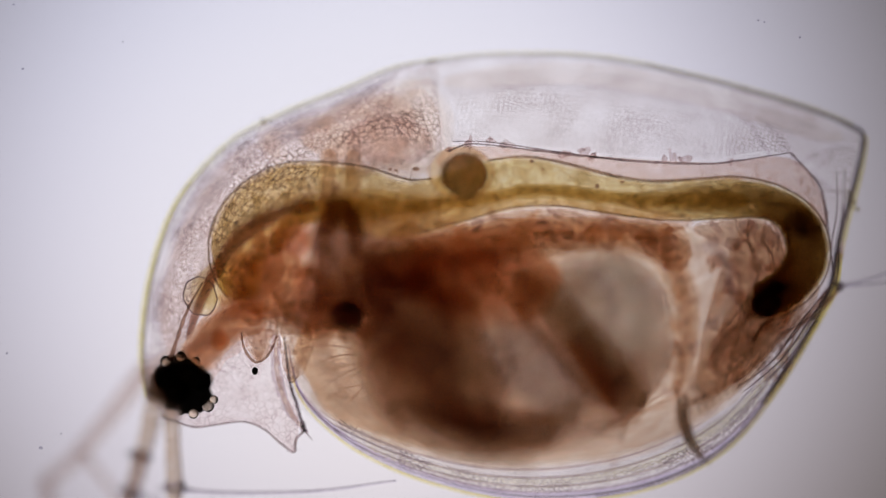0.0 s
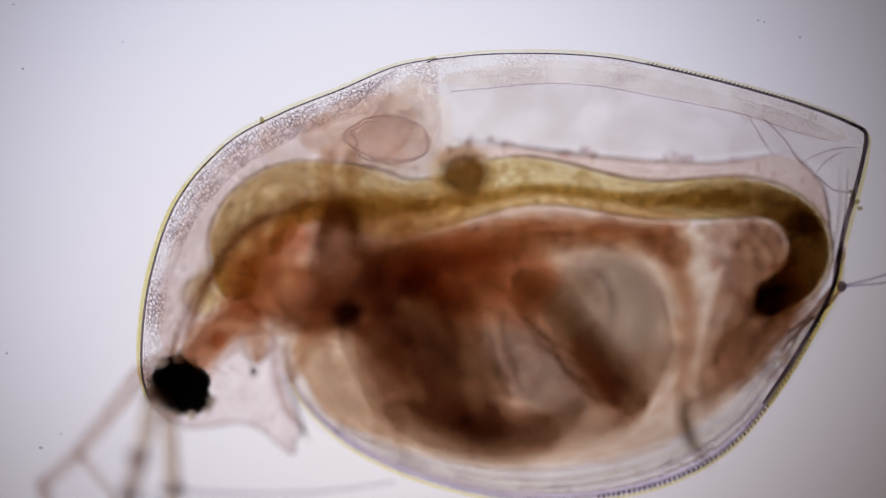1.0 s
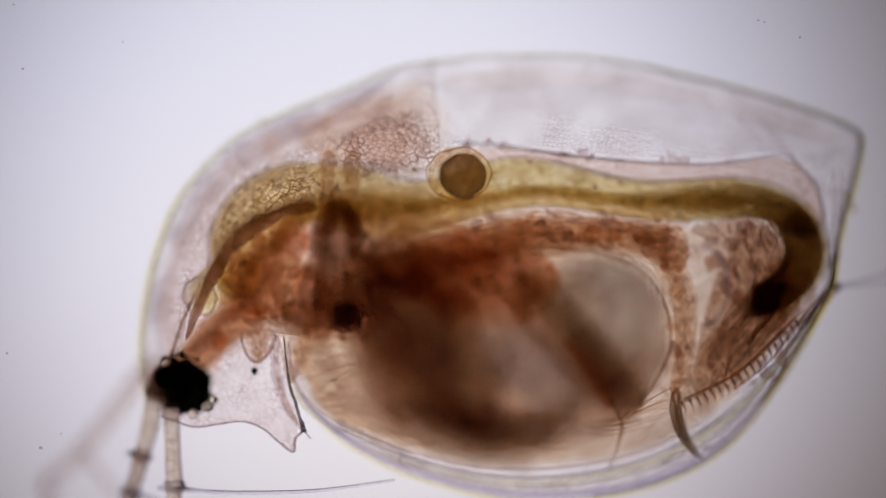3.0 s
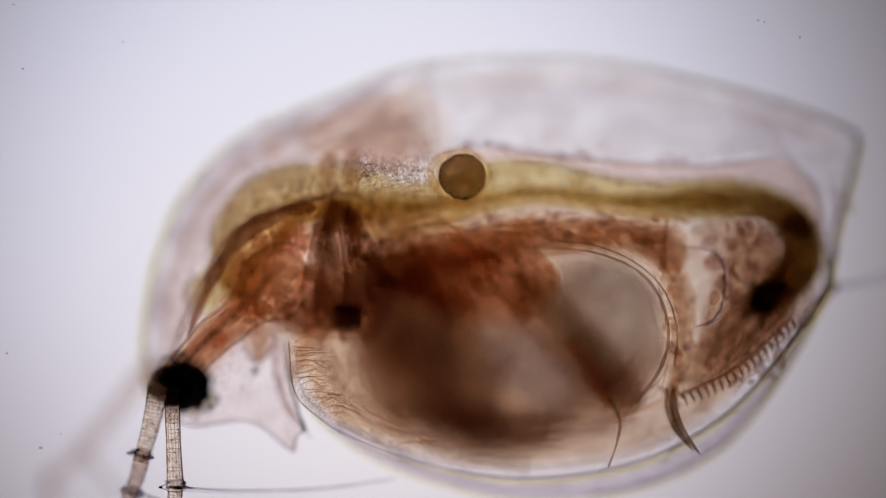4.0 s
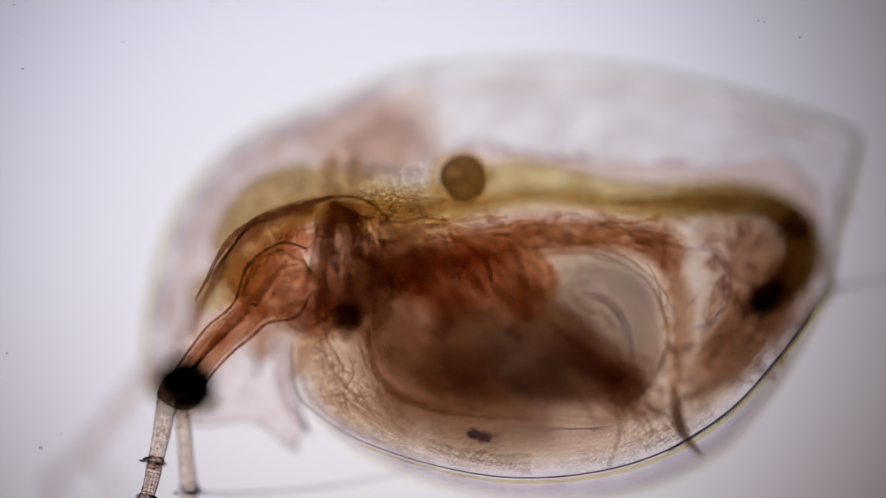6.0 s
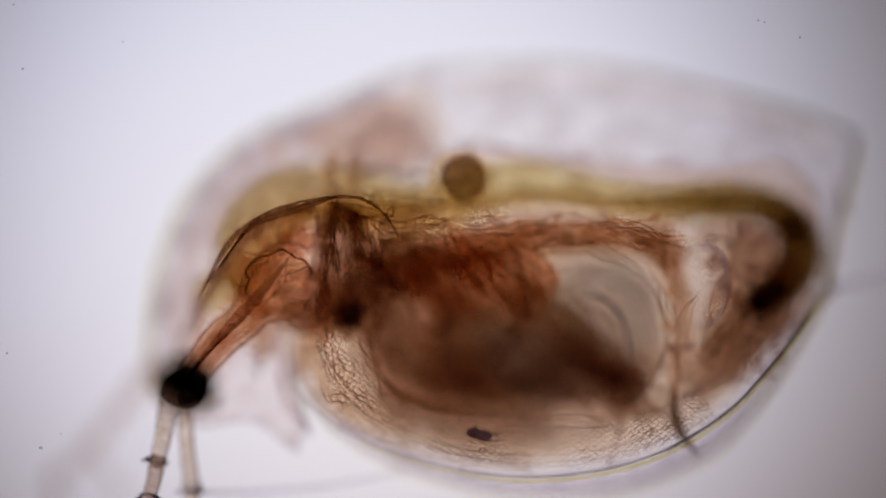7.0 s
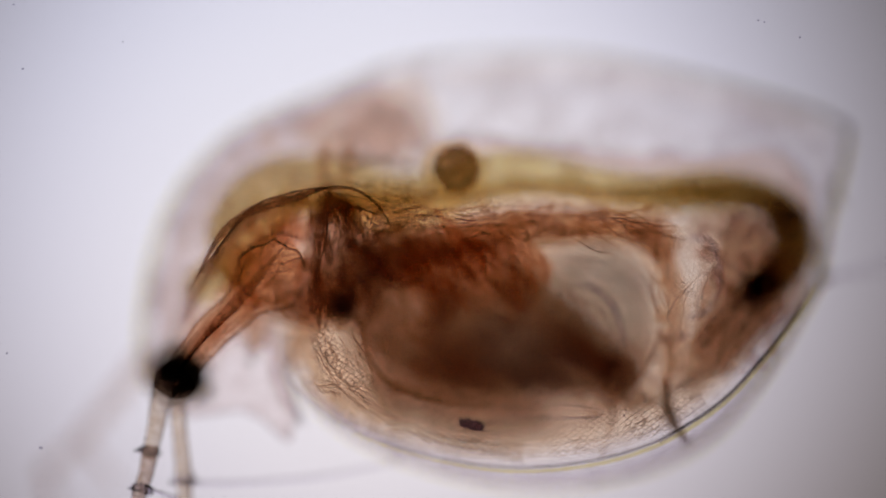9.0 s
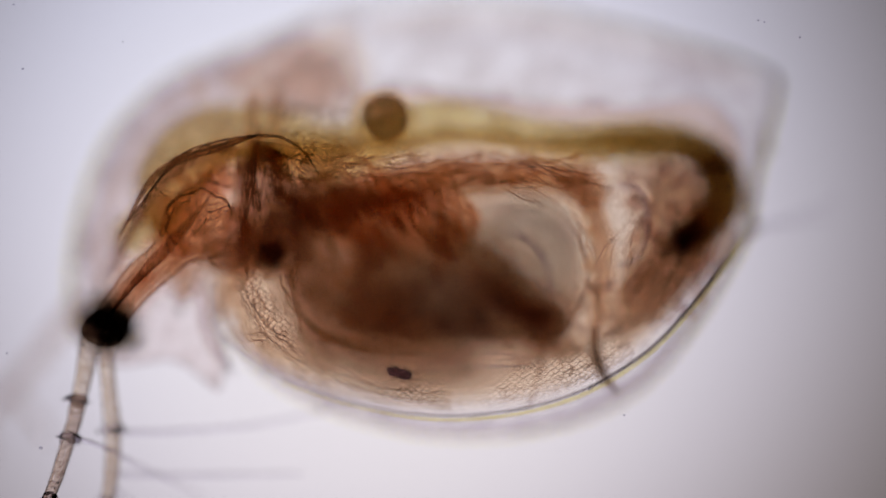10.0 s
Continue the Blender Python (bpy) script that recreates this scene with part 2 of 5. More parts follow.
M_PALE = tissue("pale_membrane", (0.985, 0.958, 0.940), (0.948, 0.902, 0.875), 36, speck=10, line=(0.93, 0.88, 0.85))
M_GUT = tissue("gut_wall_olive", (0.982, 0.967, 0.908), (0.952, 0.920, 0.822), 40, cells=22, line=(0.94, 0.91, 0.84), width=0.06, warp=12, speck=26)
M_GUT_LINE = tissue("gut_muscle_line", (0.70, 0.62, 0.52), (0.52, 0.43, 0.34), 20)
M_FOOD = tissue("gut_food_olive", (0.968, 0.945, 0.882), (0.90, 0.853, 0.745), 22, stretch=(0.7, 1.6, 1), speck=10, line=(0.86, 0.82, 0.74))
M_FOOD_DARK = tissue("gut_food_brown", (0.92, 0.888, 0.83), (0.81, 0.765, 0.685), 18, speck=9, line=(0.83, 0.78, 0.72))
M_FAECES = tissue("faecal_matter", (0.85, 0.815, 0.77), (0.75, 0.70, 0.64), 20)
M_GLOBULE = tissue("globule_brown", (0.66, 0.57, 0.46), (0.50, 0.41, 0.32), 16, ior=1.08, speck=9, line=(0.72, 0.66, 0.55))
M_HALO = tissue("globule_membrane", (0.96, 0.91, 0.80), (0.91, 0.83, 0.68), 30)
M_MUSCLE = tissue("muscle_brown", (0.945, 0.91, 0.885), (0.775, 0.705, 0.66), 15, stretch=(2.6, 0.45, 1), turn=8, speck=8, line=(0.84, 0.785, 0.75))
M_MUSCLE_DARK = tissue("muscle_dark", (0.945, 0.914, 0.893), (0.86, 0.813, 0.78), 22, stretch=(2.4, 0.5, 1), turn=8)
M_ORANGE = tissue("antenna_muscle_orange", (0.978, 0.936, 0.895), (0.875, 0.785, 0.705), 11, stretch=(0.35, 2.4, 1), turn=-42, speck=9, line=(0.84, 0.76, 0.70), lo=0.4, hi=0.62)
M_RED = tissue("red_limb_tissue", (0.988, 0.955, 0.93), (0.952, 0.885, 0.83), 24, stretch=(1.8, 0.6, 1), turn=-24, speck=9, line=(0.93, 0.87, 0.83))
M_FORNIX = tissue("fornix_ridge", (0.76, 0.65, 0.58), (0.54, 0.42, 0.36), 22, stretch=(0.5, 2, 1), turn=25)
M_BASKET = tissue("limb_basket", (0.984, 0.974, 0.969), (0.946, 0.924, 0.911), 46, stretch=(1, 1.6, 1), turn=-35)
M_LIMB = tissue("limb_brown", (0.968, 0.957, 0.948), (0.892, 0.868, 0.840), 40, stretch=(0.6, 1.5, 1), turn=-30)
M_TRUNK = tissue("trunk_tissue", (0.985, 0.962, 0.936), (0.865, 0.792, 0.728), 22, speck=8, line=(0.87, 0.79, 0.74), stretch=(0.5, 1.7, 1), turn=-6)
M_ABDOMEN = tissue("abdomen_tissue", (0.970, 0.950, 0.932), (0.845, 0.79, 0.75), 20, stretch=(0.35, 2.4, 1), turn=48, lo=0.38, hi=0.66)
M_CLEAR = tissue("clear_vesicle", (0.965, 0.966, 0.969), (0.936, 0.936, 0.929), 50)
M_ROOT = tissue("limb_root_brown", (0.987, 0.981, 0.976), (0.958, 0.943, 0.930), 34, stretch=(0.7, 1.6, 1), turn=-40)
M_MOTTLE = tissue("limb_mottle", (0.94, 0.905, 0.88), (0.86, 0.80, 0.76), 24)
M_BAR = tissue("limb_blade_dark", (0.958, 0.942, 0.926), (0.915, 0.888, 0.862), 40, stretch=(0.5, 2.2, 1), turn=-48)
M_LIMB_HAZE = tissue("limb_fluid", (0.968, 0.959, 0.952), (0.944, 0.928, 0.917), 80)
M_BELLY = tissue("belly_fluid", (0.995, 0.981, 0.957), (0.969, 0.935, 0.896), 36, stretch=(1, 1.8, 1), turn=-20)
M_WRINKLE = tissue("shell_wrinkles", (0.999, 0.996, 0.994), (0.990, 0.982, 0.976), 40, cells=8.5, line=(0.78, 0.71, 0.66), width=0.07, warp=14, stretch=(1, 0.7, 1), turn=-40, patchy=44)
M_CELLS = tissue("shell_cells", (0.999, 0.997, 0.996), (0.994, 0.990, 0.987), 40, cells=8, line=(0.70, 0.63, 0.59), width=0.075, warp=9, turn=50, patchy=60, random_cells=0.5, squash=1.3)
M_GUT_NET = tissue("shell_cells_over_gut", (0.999, 0.997, 0.994), (0.994, 0.990, 0.984), 40, cells=8, line=(0.56, 0.47, 0.37), width=0.065, warp=8, stretch=(1, 0.85, 1), turn=-20, patchy=110, random_cells=0.8)
M_SCALES = tissue("shell_scale_rows", (0.999, 0.997, 0.994), (0.994, 0.990, 0.984), 40, cells=5.5, line=(0.68, 0.61, 0.53), width=0.09, warp=5, stretch=(0.8, 1.2, 1), turn=25, patchy=70, random_cells=0.5)
M_SETA = tissue("seta_brown", (0.84, 0.75, 0.68), (0.66, 0.55, 0.48), 20)
M_STRAND = tissue("strand_brown", (0.90, 0.84, 0.79), (0.74, 0.64, 0.57), 16)
M_RIBBON = tissue("ribbon_red", (0.968, 0.938, 0.905), (0.862, 0.78, 0.71), 14, stretch=(0.5, 1.6, 1))
M_CLAW = tissue("claw_brown", (0.66, 0.58, 0.51), (0.46, 0.38, 0.31), 20)
M_ANTENNA = tissue("antenna_segment", (0.965, 0.935, 0.885), (0.85, 0.78, 0.70), 10, stretch=(2.2, 0.6, 1), speck=7, line=(0.82, 0.76, 0.70), ior=1.05)
M_ANTENNA_FAR = tissue("antenna_segment_far", (0.90, 0.86, 0.83), (0.78, 0.71, 0.68), 12)
M_BRISTLE = tissue("bristle_pale", (0.92, 0.90, 0.93), (0.84, 0.82, 0.86), 20, ior=1.12)
M_LENS = tissue("eye_lens", (0.97, 0.93, 0.86), (0.94, 0.88, 0.78), 12, ior=1.2)
M_EYE = opaque("eye_pigment", (0.004, 0.0035, 0.003), (0.012, 0.009, 0.007), 0.45)
M_JAW = tissue("mandible_pigment", (0.82, 0.78, 0.74), (0.72, 0.67, 0.62), 14)
M_FLECK = tissue("fleck_violet", (0.56, 0.49, 0.60), (0.34, 0.28, 0.38), 9)
M_DUST = tissue("dust_grey", (0.84, 0.84, 0.87), (0.74, 0.73, 0.77), 6)
M_DIRT = tissue("dirt_olive", (0.80, 0.77, 0.62), (0.58, 0.54, 0.42), 8)
M_HAZE = tissue("body_fluid", (0.990, 0.977, 0.964), (0.976, 0.952, 0.931), 55)

M_NET = tissue("shell_net", (0.999, 0.997, 0.996), (0.994, 0.990, 0.987), 40, cells=10.5, line=(0.56, 0.49, 0.44), width=0.07, warp=9, turn=42, patchy=120, random_cells=0.42, squash=1.45)
# tints for the lens's colour fringes, drawn as tubes beside the edges
M_FRINGE_YELLOW = tissue("colour_fringe_yellow", (0.965, 0.945, 0.78), (0.935, 0.905, 0.68), 26)
M_FRINGE_PALE_YELLOW = tissue("colour_fringe_pale_yellow", (0.965, 0.953, 0.87), (0.935, 0.915, 0.81), 26)
M_FRINGE_VIOLET = tissue("colour_fringe_violet", (0.93, 0.91, 0.965), (0.87, 0.84, 0.93), 26)
M_FOLD = tissue("shell_fold", (0.92, 0.89, 0.90), (0.82, 0.78, 0.80), 30)
M_EDGE = tissue("clear_thick_edge", (0.90, 0.87, 0.92), (0.80, 0.77, 0.85), 24, ior=1.14)
CLUMPS = [tissue("clump_brown", (0.96, 0.925, 0.895), (0.85, 0.78, 0.725), 14, speck=6, line=(0.86, 0.8, 0.75)),
          tissue("clump_red", (0.97, 0.92, 0.885), (0.87, 0.765, 0.70), 14, speck=6, line=(0.88, 0.8, 0.75)),
          tissue("clump_orange", (0.975, 0.93, 0.87), (0.89, 0.785, 0.675), 14, speck=6, line=(0.88, 0.8, 0.72)),
          tissue("clump_violet", (0.95, 0.92, 0.915), (0.83, 0.77, 0.76), 14, speck=6, line=(0.84, 0.79, 0.79))]

# ---- the lit field and the slide ----
BACK_Z = -0.003


def disc(r, n=96):
    v = [(r * math.cos(2 * math.pi * i / n), r * math.sin(2 * math.pi * i / n), 0) for i in range(n)]
    return v, [tuple(range(n))]


# glowing disc; the falloff towards the field's corners is painted into its colour
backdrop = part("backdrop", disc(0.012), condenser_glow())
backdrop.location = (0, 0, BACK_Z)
tagged(backdrop, "pale glowing condenser disc under the stage, with a painted vignette", "backdrop", kind="structure")

SLIDE_TOP = -262.0


def glass_slide():
    """A plain microscope slide, 76 x 26 x 1 mm, with ground edges."""
    bm = bmesh.new()
    bmesh.ops.create_cube(bm, size=1.0)
    bmesh.ops.scale(bm, vec=(0.076, 0.026, 0.001), verts=bm.verts)
    bmesh.ops.bevel(bm, geom=list(bm.edges), offset=0.00015, segments=2, affect="EDGES")
    me = bpy.data.meshes.new("glass_slide")
    bm.to_mesh(me)
    bm.free()
    for v in me.vertices:
        v.co.z += SLIDE_TOP * U - 0.0005
    me.materials.append(slide_glass())
    return tagged(new("glass_slide", me), "clear glass microscope slide with ground edges under the animal", "slide", kind="structure")


slide = glass_slide()

# ---- the animal ----
flea = thing("water_flea", "translucent water flea with brown limbs and black eye on glass", "water flea")

BACK = [(575, 345), (640, 225), (735, 122), (820, 100), (950, 95), (1080, 103), (1200, 127), (1320, 157), (1430, 190), (1505, 220), (1532, 242), (1522, 300), (1502, 375)]
NEAR = [(513, 605), (523, 690), (560, 732), (630, 775), (755, 818), (900, 843), (1050, 834), (1180, 795), (1290, 725), (1370, 640), (1440, 550), (1474, 500), (1488, 445)]
FAR = [(508, 610), (527, 690), (570, 745), (640, 798), (750, 846), (900, 880), (1050, 879), (1190, 846), (1300, 780), (1392, 665), (1452, 560), (1479, 500), (1491, 440)]
NEAR_Z = [150, 158, 168, 178, 188, 194, 198, 202, 204, 200, 178, 110, 40]
FAR_Z = [60, 55, 50, 45, 40, 40, 40, 35, 30, 20, 10, 5, 0]


def carapace():
    near = part("near_valve", valve(BACK, NEAR, NEAR_Z, [30, 86, 122, 140, 148, 150, 148, 140, 128, 104, 60, 22, 5]), M_SHELL, flea,
                "clear shell half with a fine net of cell lines")
    far = part("far_valve", valve(BACK, FAR, FAR_Z, [-60, -140, -190, -225, -240, -245, -240, -230, -200, -150, -80, -30, -8]), M_SHELL_FAR, flea)
    pn = stations(NEAR, 80)
    zn = even(NEAR_Z, 80)
    part("free_edge", tube([(*p, z - 2) for p, z in zip(pn, zn)], [0.8, 1.0, 1.4, 1.8, 1.8, 1.6], n=200), M_RIM, near, "dark thickened shell edge")
    pf, zf = stations(FAR, 80), even(FAR_Z, 80)
    part("free_edge", tube([(*p, z + 2) for p, z in zip(pf, zf)], [0.6, 3.5, 4.0, 4.5, 5.0, 4.5], n=200, m=12), M_EDGE, far, "pale thickened shell edge")
    # yellow outside, violet inside: the lens's colour fringe, added as tinted tubes
    part("outer_colour_fringe", tube([(p[0] - 1, p[1] + 7, z - 4) for p, z in zip(pf[4:], zf[4:])], [2.0, 3.5, 4.5, 4.0], n=200), M_FRINGE_YELLOW, far, "yellowish lens colour fringe drawn along the shell edge")
    part("inner_colour_fringe", tube([(p[0] - 1, p[1] - 7, z + 4) for p, z in zip(pf[4:], zf[4:])], [2.0, 3.5, 4.0, 3.5], n=200), M_FRINGE_VIOLET, far, "violet lens colour fringe drawn inside the shell edge")
    for k, (dx, dy) in enumerate(((-9, -11), (-18, -22), (-28, -38), (-34, -54))):
        line = [(p[0] + dx * (0.4 + 0.6 * math.sin(math.pi * (i + 4) / 72)) + 3 * math.sin(i * 0.4 + k), p[1] + dy * (0.5 + 0.5 * math.sin(math.pi * (i + 4) / 72)), z + 6 + 10 * k) for i, (p, z) in enumerate(zip(pf[5 + 2 * k:70 - 6 * k], zf[5 + 2 * k:70 - 6 * k]))]
        part("inner_fold", tube(line, [1.0, 2.4, 2.4, 1.0], n=160, rough=0.5), M_FOLD, far)
    # keel along the back, and the thick hind edge
    pb = stations(BACK, 120)
    keel = [(*p, 0.0) for p in pb[22:92]]
    # added tube for the yellow lens fringe above the keel
    part("outer_colour_fringe", tube([(x + 1, y - 5, z) for x, y, z in keel], [2, 3, 3, 3.5], n=160), M_FRINGE_PALE_YELLOW, near, "yellowish lens colour fringe drawn along the shell edge")
    part("keel", tube(keel, [1.2, 1.4, 1.5, 2.0, 2.6], n=160), M_RIM, near)
    hind = [(1505, 220, 4), (1526, 232, 4), (1531, 246, 4), (1524, 290, 8), (1510, 345, 14), (1494, 400, 20), (1482, 455, 22), (1472, 510, 20), (1452, 553, 14), (1410, 625, 8), (1350, 715, 6)]
    # two more added fringe tubes: hind edge and near free edge
    part("outer_colour_fringe", tube([(x + 7, y + 3, z + 6) for x, y, z in hind[1:]], [2, 4, 4.5, 4.5, 4, 2], n=120), M_FRINGE_YELLOW, near, "yellowish lens colour fringe drawn along the shell edge")
    part("outer_colour_fringe", tube([(p[0] + 2, p[1] + 7, z + 4) for p, z in zip(pn[20:], zn[20:])], [1.5, 3, 4, 4, 3], n=160), M_FRINGE_YELLOW, near, "yellowish lens colour fringe drawn along the shell edge")
    part("hind_edge", tube(hind, [2.0, 4.0, 4.6, 4.6, 4.2, 3.4, 2.4], n=120), M_RIM, near, "dark thick hind edge of the shell")
    for line, z, step in ((stations(BACK, 190)[86:180], 0, 1), (curve([p for p in FAR[6:11]], 60), 25, 1), (curve([p for p in NEAR[7:11]], 60), 150, 1)):
        for i in range(1, len(line) - 1, step):
            d = line[i + 1] - line[i - 1]
            d = d / np.linalg.norm(d)
            out = np.array((d[1], -d[0])) if z == 0 else np.array((-d[1], d[0]))
            if z != 0 and out[1] < 0:
                out = -out
            h = float(np.interp(i, [0, 15, 30, 45, 60], [202, 204, 204, 200, 182])) if z == 150 else z
            a, b = line[i], line[i] + out * (5 if z == 0 else 7) + d * (4.5 if z == 0 else -6)
            part("spinule", tube([(a[0], a[1], h), (b[0], b[1], h)], [2.6, 0.5], n=3, m=5), M_RIM, near)
    # the net of cells that shows most on the near half's belly side and hind part
    part("cell_net", valve([(560, 545), (610, 620), (680, 690), (780, 738), (900, 760), (1040, 755), (1150, 725), (1240, 682)], [(556, 610), (588, 690), (650, 745), (755, 796), (900, 826), (1050, 820), (1170, 788), (1268, 740)], 208, 10, za=[222, 228, 232, 232, 232, 230, 228, 226], wall=2, n=60, m=20), M_NET, near, "fine brown net of cell lines")
    part("cell_net", valve([(565, 560), (598, 630), (650, 690), (740, 735)], [(546, 590), (570, 664), (626, 716), (735, 768)], [196, 196, 198, 200], 4, za=[205, 208, 212, 216], wall=2, n=40, m=16), M_WRINKLE, near, "brown net of cell walls")
    part("cell_net", valve([(522, 612), (536, 690), (588, 742), (680, 790), (800, 822), (940, 836)], [(556, 606), (574, 668), (622, 712), (705, 756), (815, 790), (940, 802)], [172, 174, 178, 184, 190, 194], 2, za=[152, 156, 162, 172, 182, 188], wall=2, n=60, m=16), M_SCALES, near, "rows of cells along the shell edge")
    part("cell_net", valve([(1190, 440), (1250, 412), (1330, 430), (1395, 480)], [(1196, 690), (1230, 700), (1300, 665), (1395, 560)], [232, 228, 215, 185], 5, za=[238, 234, 225, 195], wall=2, n=40, m=30), M_CELLS, near, "fine brown net of cell lines")
    part("cell_net", valve([(606, 352), (680, 330), (760, 345), (840, 352), (930, 350)], [(640, 420), (700, 425), (780, 420), (850, 398), (940, 372)], 236, 3, za=[200, 198, 200, 206, 212], wall=2, n=50, m=20), M_GUT_NET, near, "brown net of cell walls over the gut")
    part("cell_net", valve([(866, 286), (960, 284), (1080, 310), (1250, 330)], [(870, 350), (960, 352), (1080, 362), (1250, 352)], 218, 3, za=[160, 160, 168, 184], wall=2, n=50, m=20), M_SCALES, near, "fine rows of scales over the gut")
    part("cell_net", valve([(562, 278), (630, 282), (700, 288), (768, 296)], [(584, 346), (655, 345), (735, 350), (790, 352)], [200, 198, 196, 194], 3, za=[158, 158, 158, 158], wall=2, n=50, m=20), M_GUT_NET, near, "brown wrinkled net of cell walls over the gut")
    part("cell_net", valve([(1290, 570), (1350, 515), (1425, 445)], [(1300, 700), (1385, 605), (1448, 525)], [170, 165, 150], 4, za=[215, 200, 165], wall=2, n=30, m=24), M_NET, near, "fine brown net of cell lines")
    part("cell_net", valve([(768, 132), (950, 120), (1100, 130), (1250, 160), (1400, 202), (1490, 240)], [(775, 262), (950, 258), (1100, 274), (1250, 280), (1370, 268), (1470, 300)], [92, 95, 95, 90, 70, 30], 4, za=[18, 18, 18, 16, 12, 6], wall=2, n=60, m=30), M_HATCH, near, "fine stippled net of cell lines")
    part("cell_net", valve([(600, 742), (750, 812), (900, 842), (1050, 840), (1190, 803), (1300, 733), (1400, 620)], [(588, 762), (744, 836), (900, 870), (1050, 868), (1188, 836), (1298, 770), (1398, 655)], 44, 3, za=[70, 70, 70, 70, 66, 60, 50], wall=2, n=90, m=14), M_RIM_CELLS, far, "rows of small cells along the shell edge")
    return near, far


near_valve, far_valve = carapace()


def head():
    d = [(772, 104), (694, 120), (600, 160), (500, 200), (400, 256), (312, 358), (264, 495), (249, 630), (262, 705), (300, 748)]
    v = [(780, 480), (640, 530), (570, 560), (535, 575), (500, 585), (470, 600), (430, 620), (400, 640), (370, 680), (345, 715)]
    ridge = [(790, 430), (695, 385), (605, 346), (505, 370), (432, 402), (385, 455), (350, 525), (315, 630), (292, 688), (312, 735)]
    shield = part("head_shield", valve(d, ridge, [228, 225, 216, 208, 200, 190, 160, 100, 65, 40], [-12, -14, -20, -26, -26, -22, -10, 0, 0, 0], wall=4, n=80, m=56, rise=1.0, side=1), M_HEAD, flea, "clear pinkish head shield with a net of cells")
    h = [210, 205, 200, 185, 160, 125, 95, 70, 45, 20]
    part("far_side", valve([(730, 112)] + d[1:], v, [-x for x in h], [-60, -60, -55, -50, -40, -30, -25, -20, -15, -8], wall=4, n=80, m=56, rise=1.2), M_SHELL_FAR, shield)
    for k in range(3):
        part("head_fluid", loft([(770, 125), (680, 135), (590, 178), (500, 216), (410, 268), (330, 365), (284, 495), (268, 620)], [(700, 330), (640, 340), (560, 360), (500, 380), (440, 410), (390, 470), (352, 540), (325, 630)], [70, 70, 60, 55, 45, 35, 28, 20], 10, n=60, m=24, rough=7, size=50, seed=k + 40, ends=(0.4, 0.1), scales=(1 - 0.06 * k,)), M_HEAD_FLUID, shield, "pinkish fluid in the head")
    part("cell_net", valve([(376, 470), (385, 390), (430, 318), (500, 276), (600, 232), (690, 200), (745, 190)], [(420, 540), (455, 470), (500, 412), (550, 372), (620, 325), (700, 300), (775, 285)], [130, 135, 140, 142, 140, 125, 100], 6, za=[64, 62, 60, 60, 58, 56, 50], wall=2, n=60, m=30), M_HEAD_NET, shield, "brown net of cell walls")
    part("cell_net", valve([(700, 128), (610, 172), (500, 212), (402, 268), (322, 365), (276, 500), (260, 620)], [(690, 200), (610, 228), (510, 272), (430, 318), (385, 392), (356, 480), (330, 600)], [60, 60, 60, 60, 58, 56, 50], 4, za=[30, 30, 30, 30, 30, 30, 30], wall=2, n=60, m=24), M_HEAD_FAINT, shield, "fine net of cell lines")
    part("cell_net", valve([(398, 525), (376, 470), (370, 420), (388, 372), (432, 324), (497, 292), (565, 289)], [(440, 530), (428, 480), (432, 430), (455, 392), (490, 362), (525, 340), (565, 328)], [96, 98, 100, 100, 100, 98, 96], 5, za=[50, 50, 50, 50, 50, 50, 50], wall=2, n=60, m=24), M_DOME_NET, shield, "brown net of cell walls over the fore gut")
    outer = d[1:-1]
    inner = [(700, 128), (612, 200), (520, 246), (426, 300), (346, 390), (300, 508), (280, 620), (284, 690)]
    part("cell_net", valve([(x + 4, y + 5) for x, y in outer], inner, [20, 20, 20, 20, 20, 18, 14, 10], 4, za=[3] * 8, wall=2, n=70, m=16), M_RIM_CELLS, shield, "rows of small dark cells along the head edge")
    part("head_skin", loft([(505, 372), (432, 404), (385, 457), (350, 527), (318, 630), (296, 688)], [(500, 585), (470, 600), (430, 620), (400, 640), (370, 680), (345, 715)], 24, 60, n=40, m=20, rough=5, size=30), M_PALE, shield)
    rim = [(x, y, 6) for x, y in d] + [(300, 748, 30)]
    # lens fringe of the head outline, put in as two yellow tubes
    part("outer_colour_fringe", tube([(x - 4, y - 3, z) for x, y, z in rim[:-2]], [2, 3.5, 3.5, 3], n=140), M_FRINGE_PALE_YELLOW, shield, "yellowish lens colour fringe drawn along the head edge")
    part("outer_colour_fringe", tube([(x - 6, y + 2, 8) for x, y in d[4:9]], [1.5, 3.5, 4.5, 4, 2], n=80), M_FRINGE_YELLOW, shield, "yellow lens colour fringe drawn along the head edge")
    part("rim", tube(rim, [1.2, 1.4, 1.5, 1.8, 2.2, 2.0], n=140), M_RIM, shield, "dark edge line of the head shield")
    a = [(285, 728), (340, 754), (385, 751), (430, 746), (466, 759), (496, 784), (513, 796), (521, 801)]
    b = [(300, 640), (345, 600), (390, 585), (440, 580), (492, 595), (512, 668), (526, 730), (528, 772)]
    rostrum = part("rostrum", loft(a, b, [35, 40, 40, 36, 28, 20, 14, 6], 84, n=50, m=30, ends=(0.05, 0.03)),
                   tissue("rostrum_cuticle", (0.978, 0.953, 0.945), (0.945, 0.905, 0.892), 40, cells=11, line=(0.80, 0.74, 0.75), width=0.08, warp=8, patchy=40), flea,
                   "clear beak with a hooked tip")
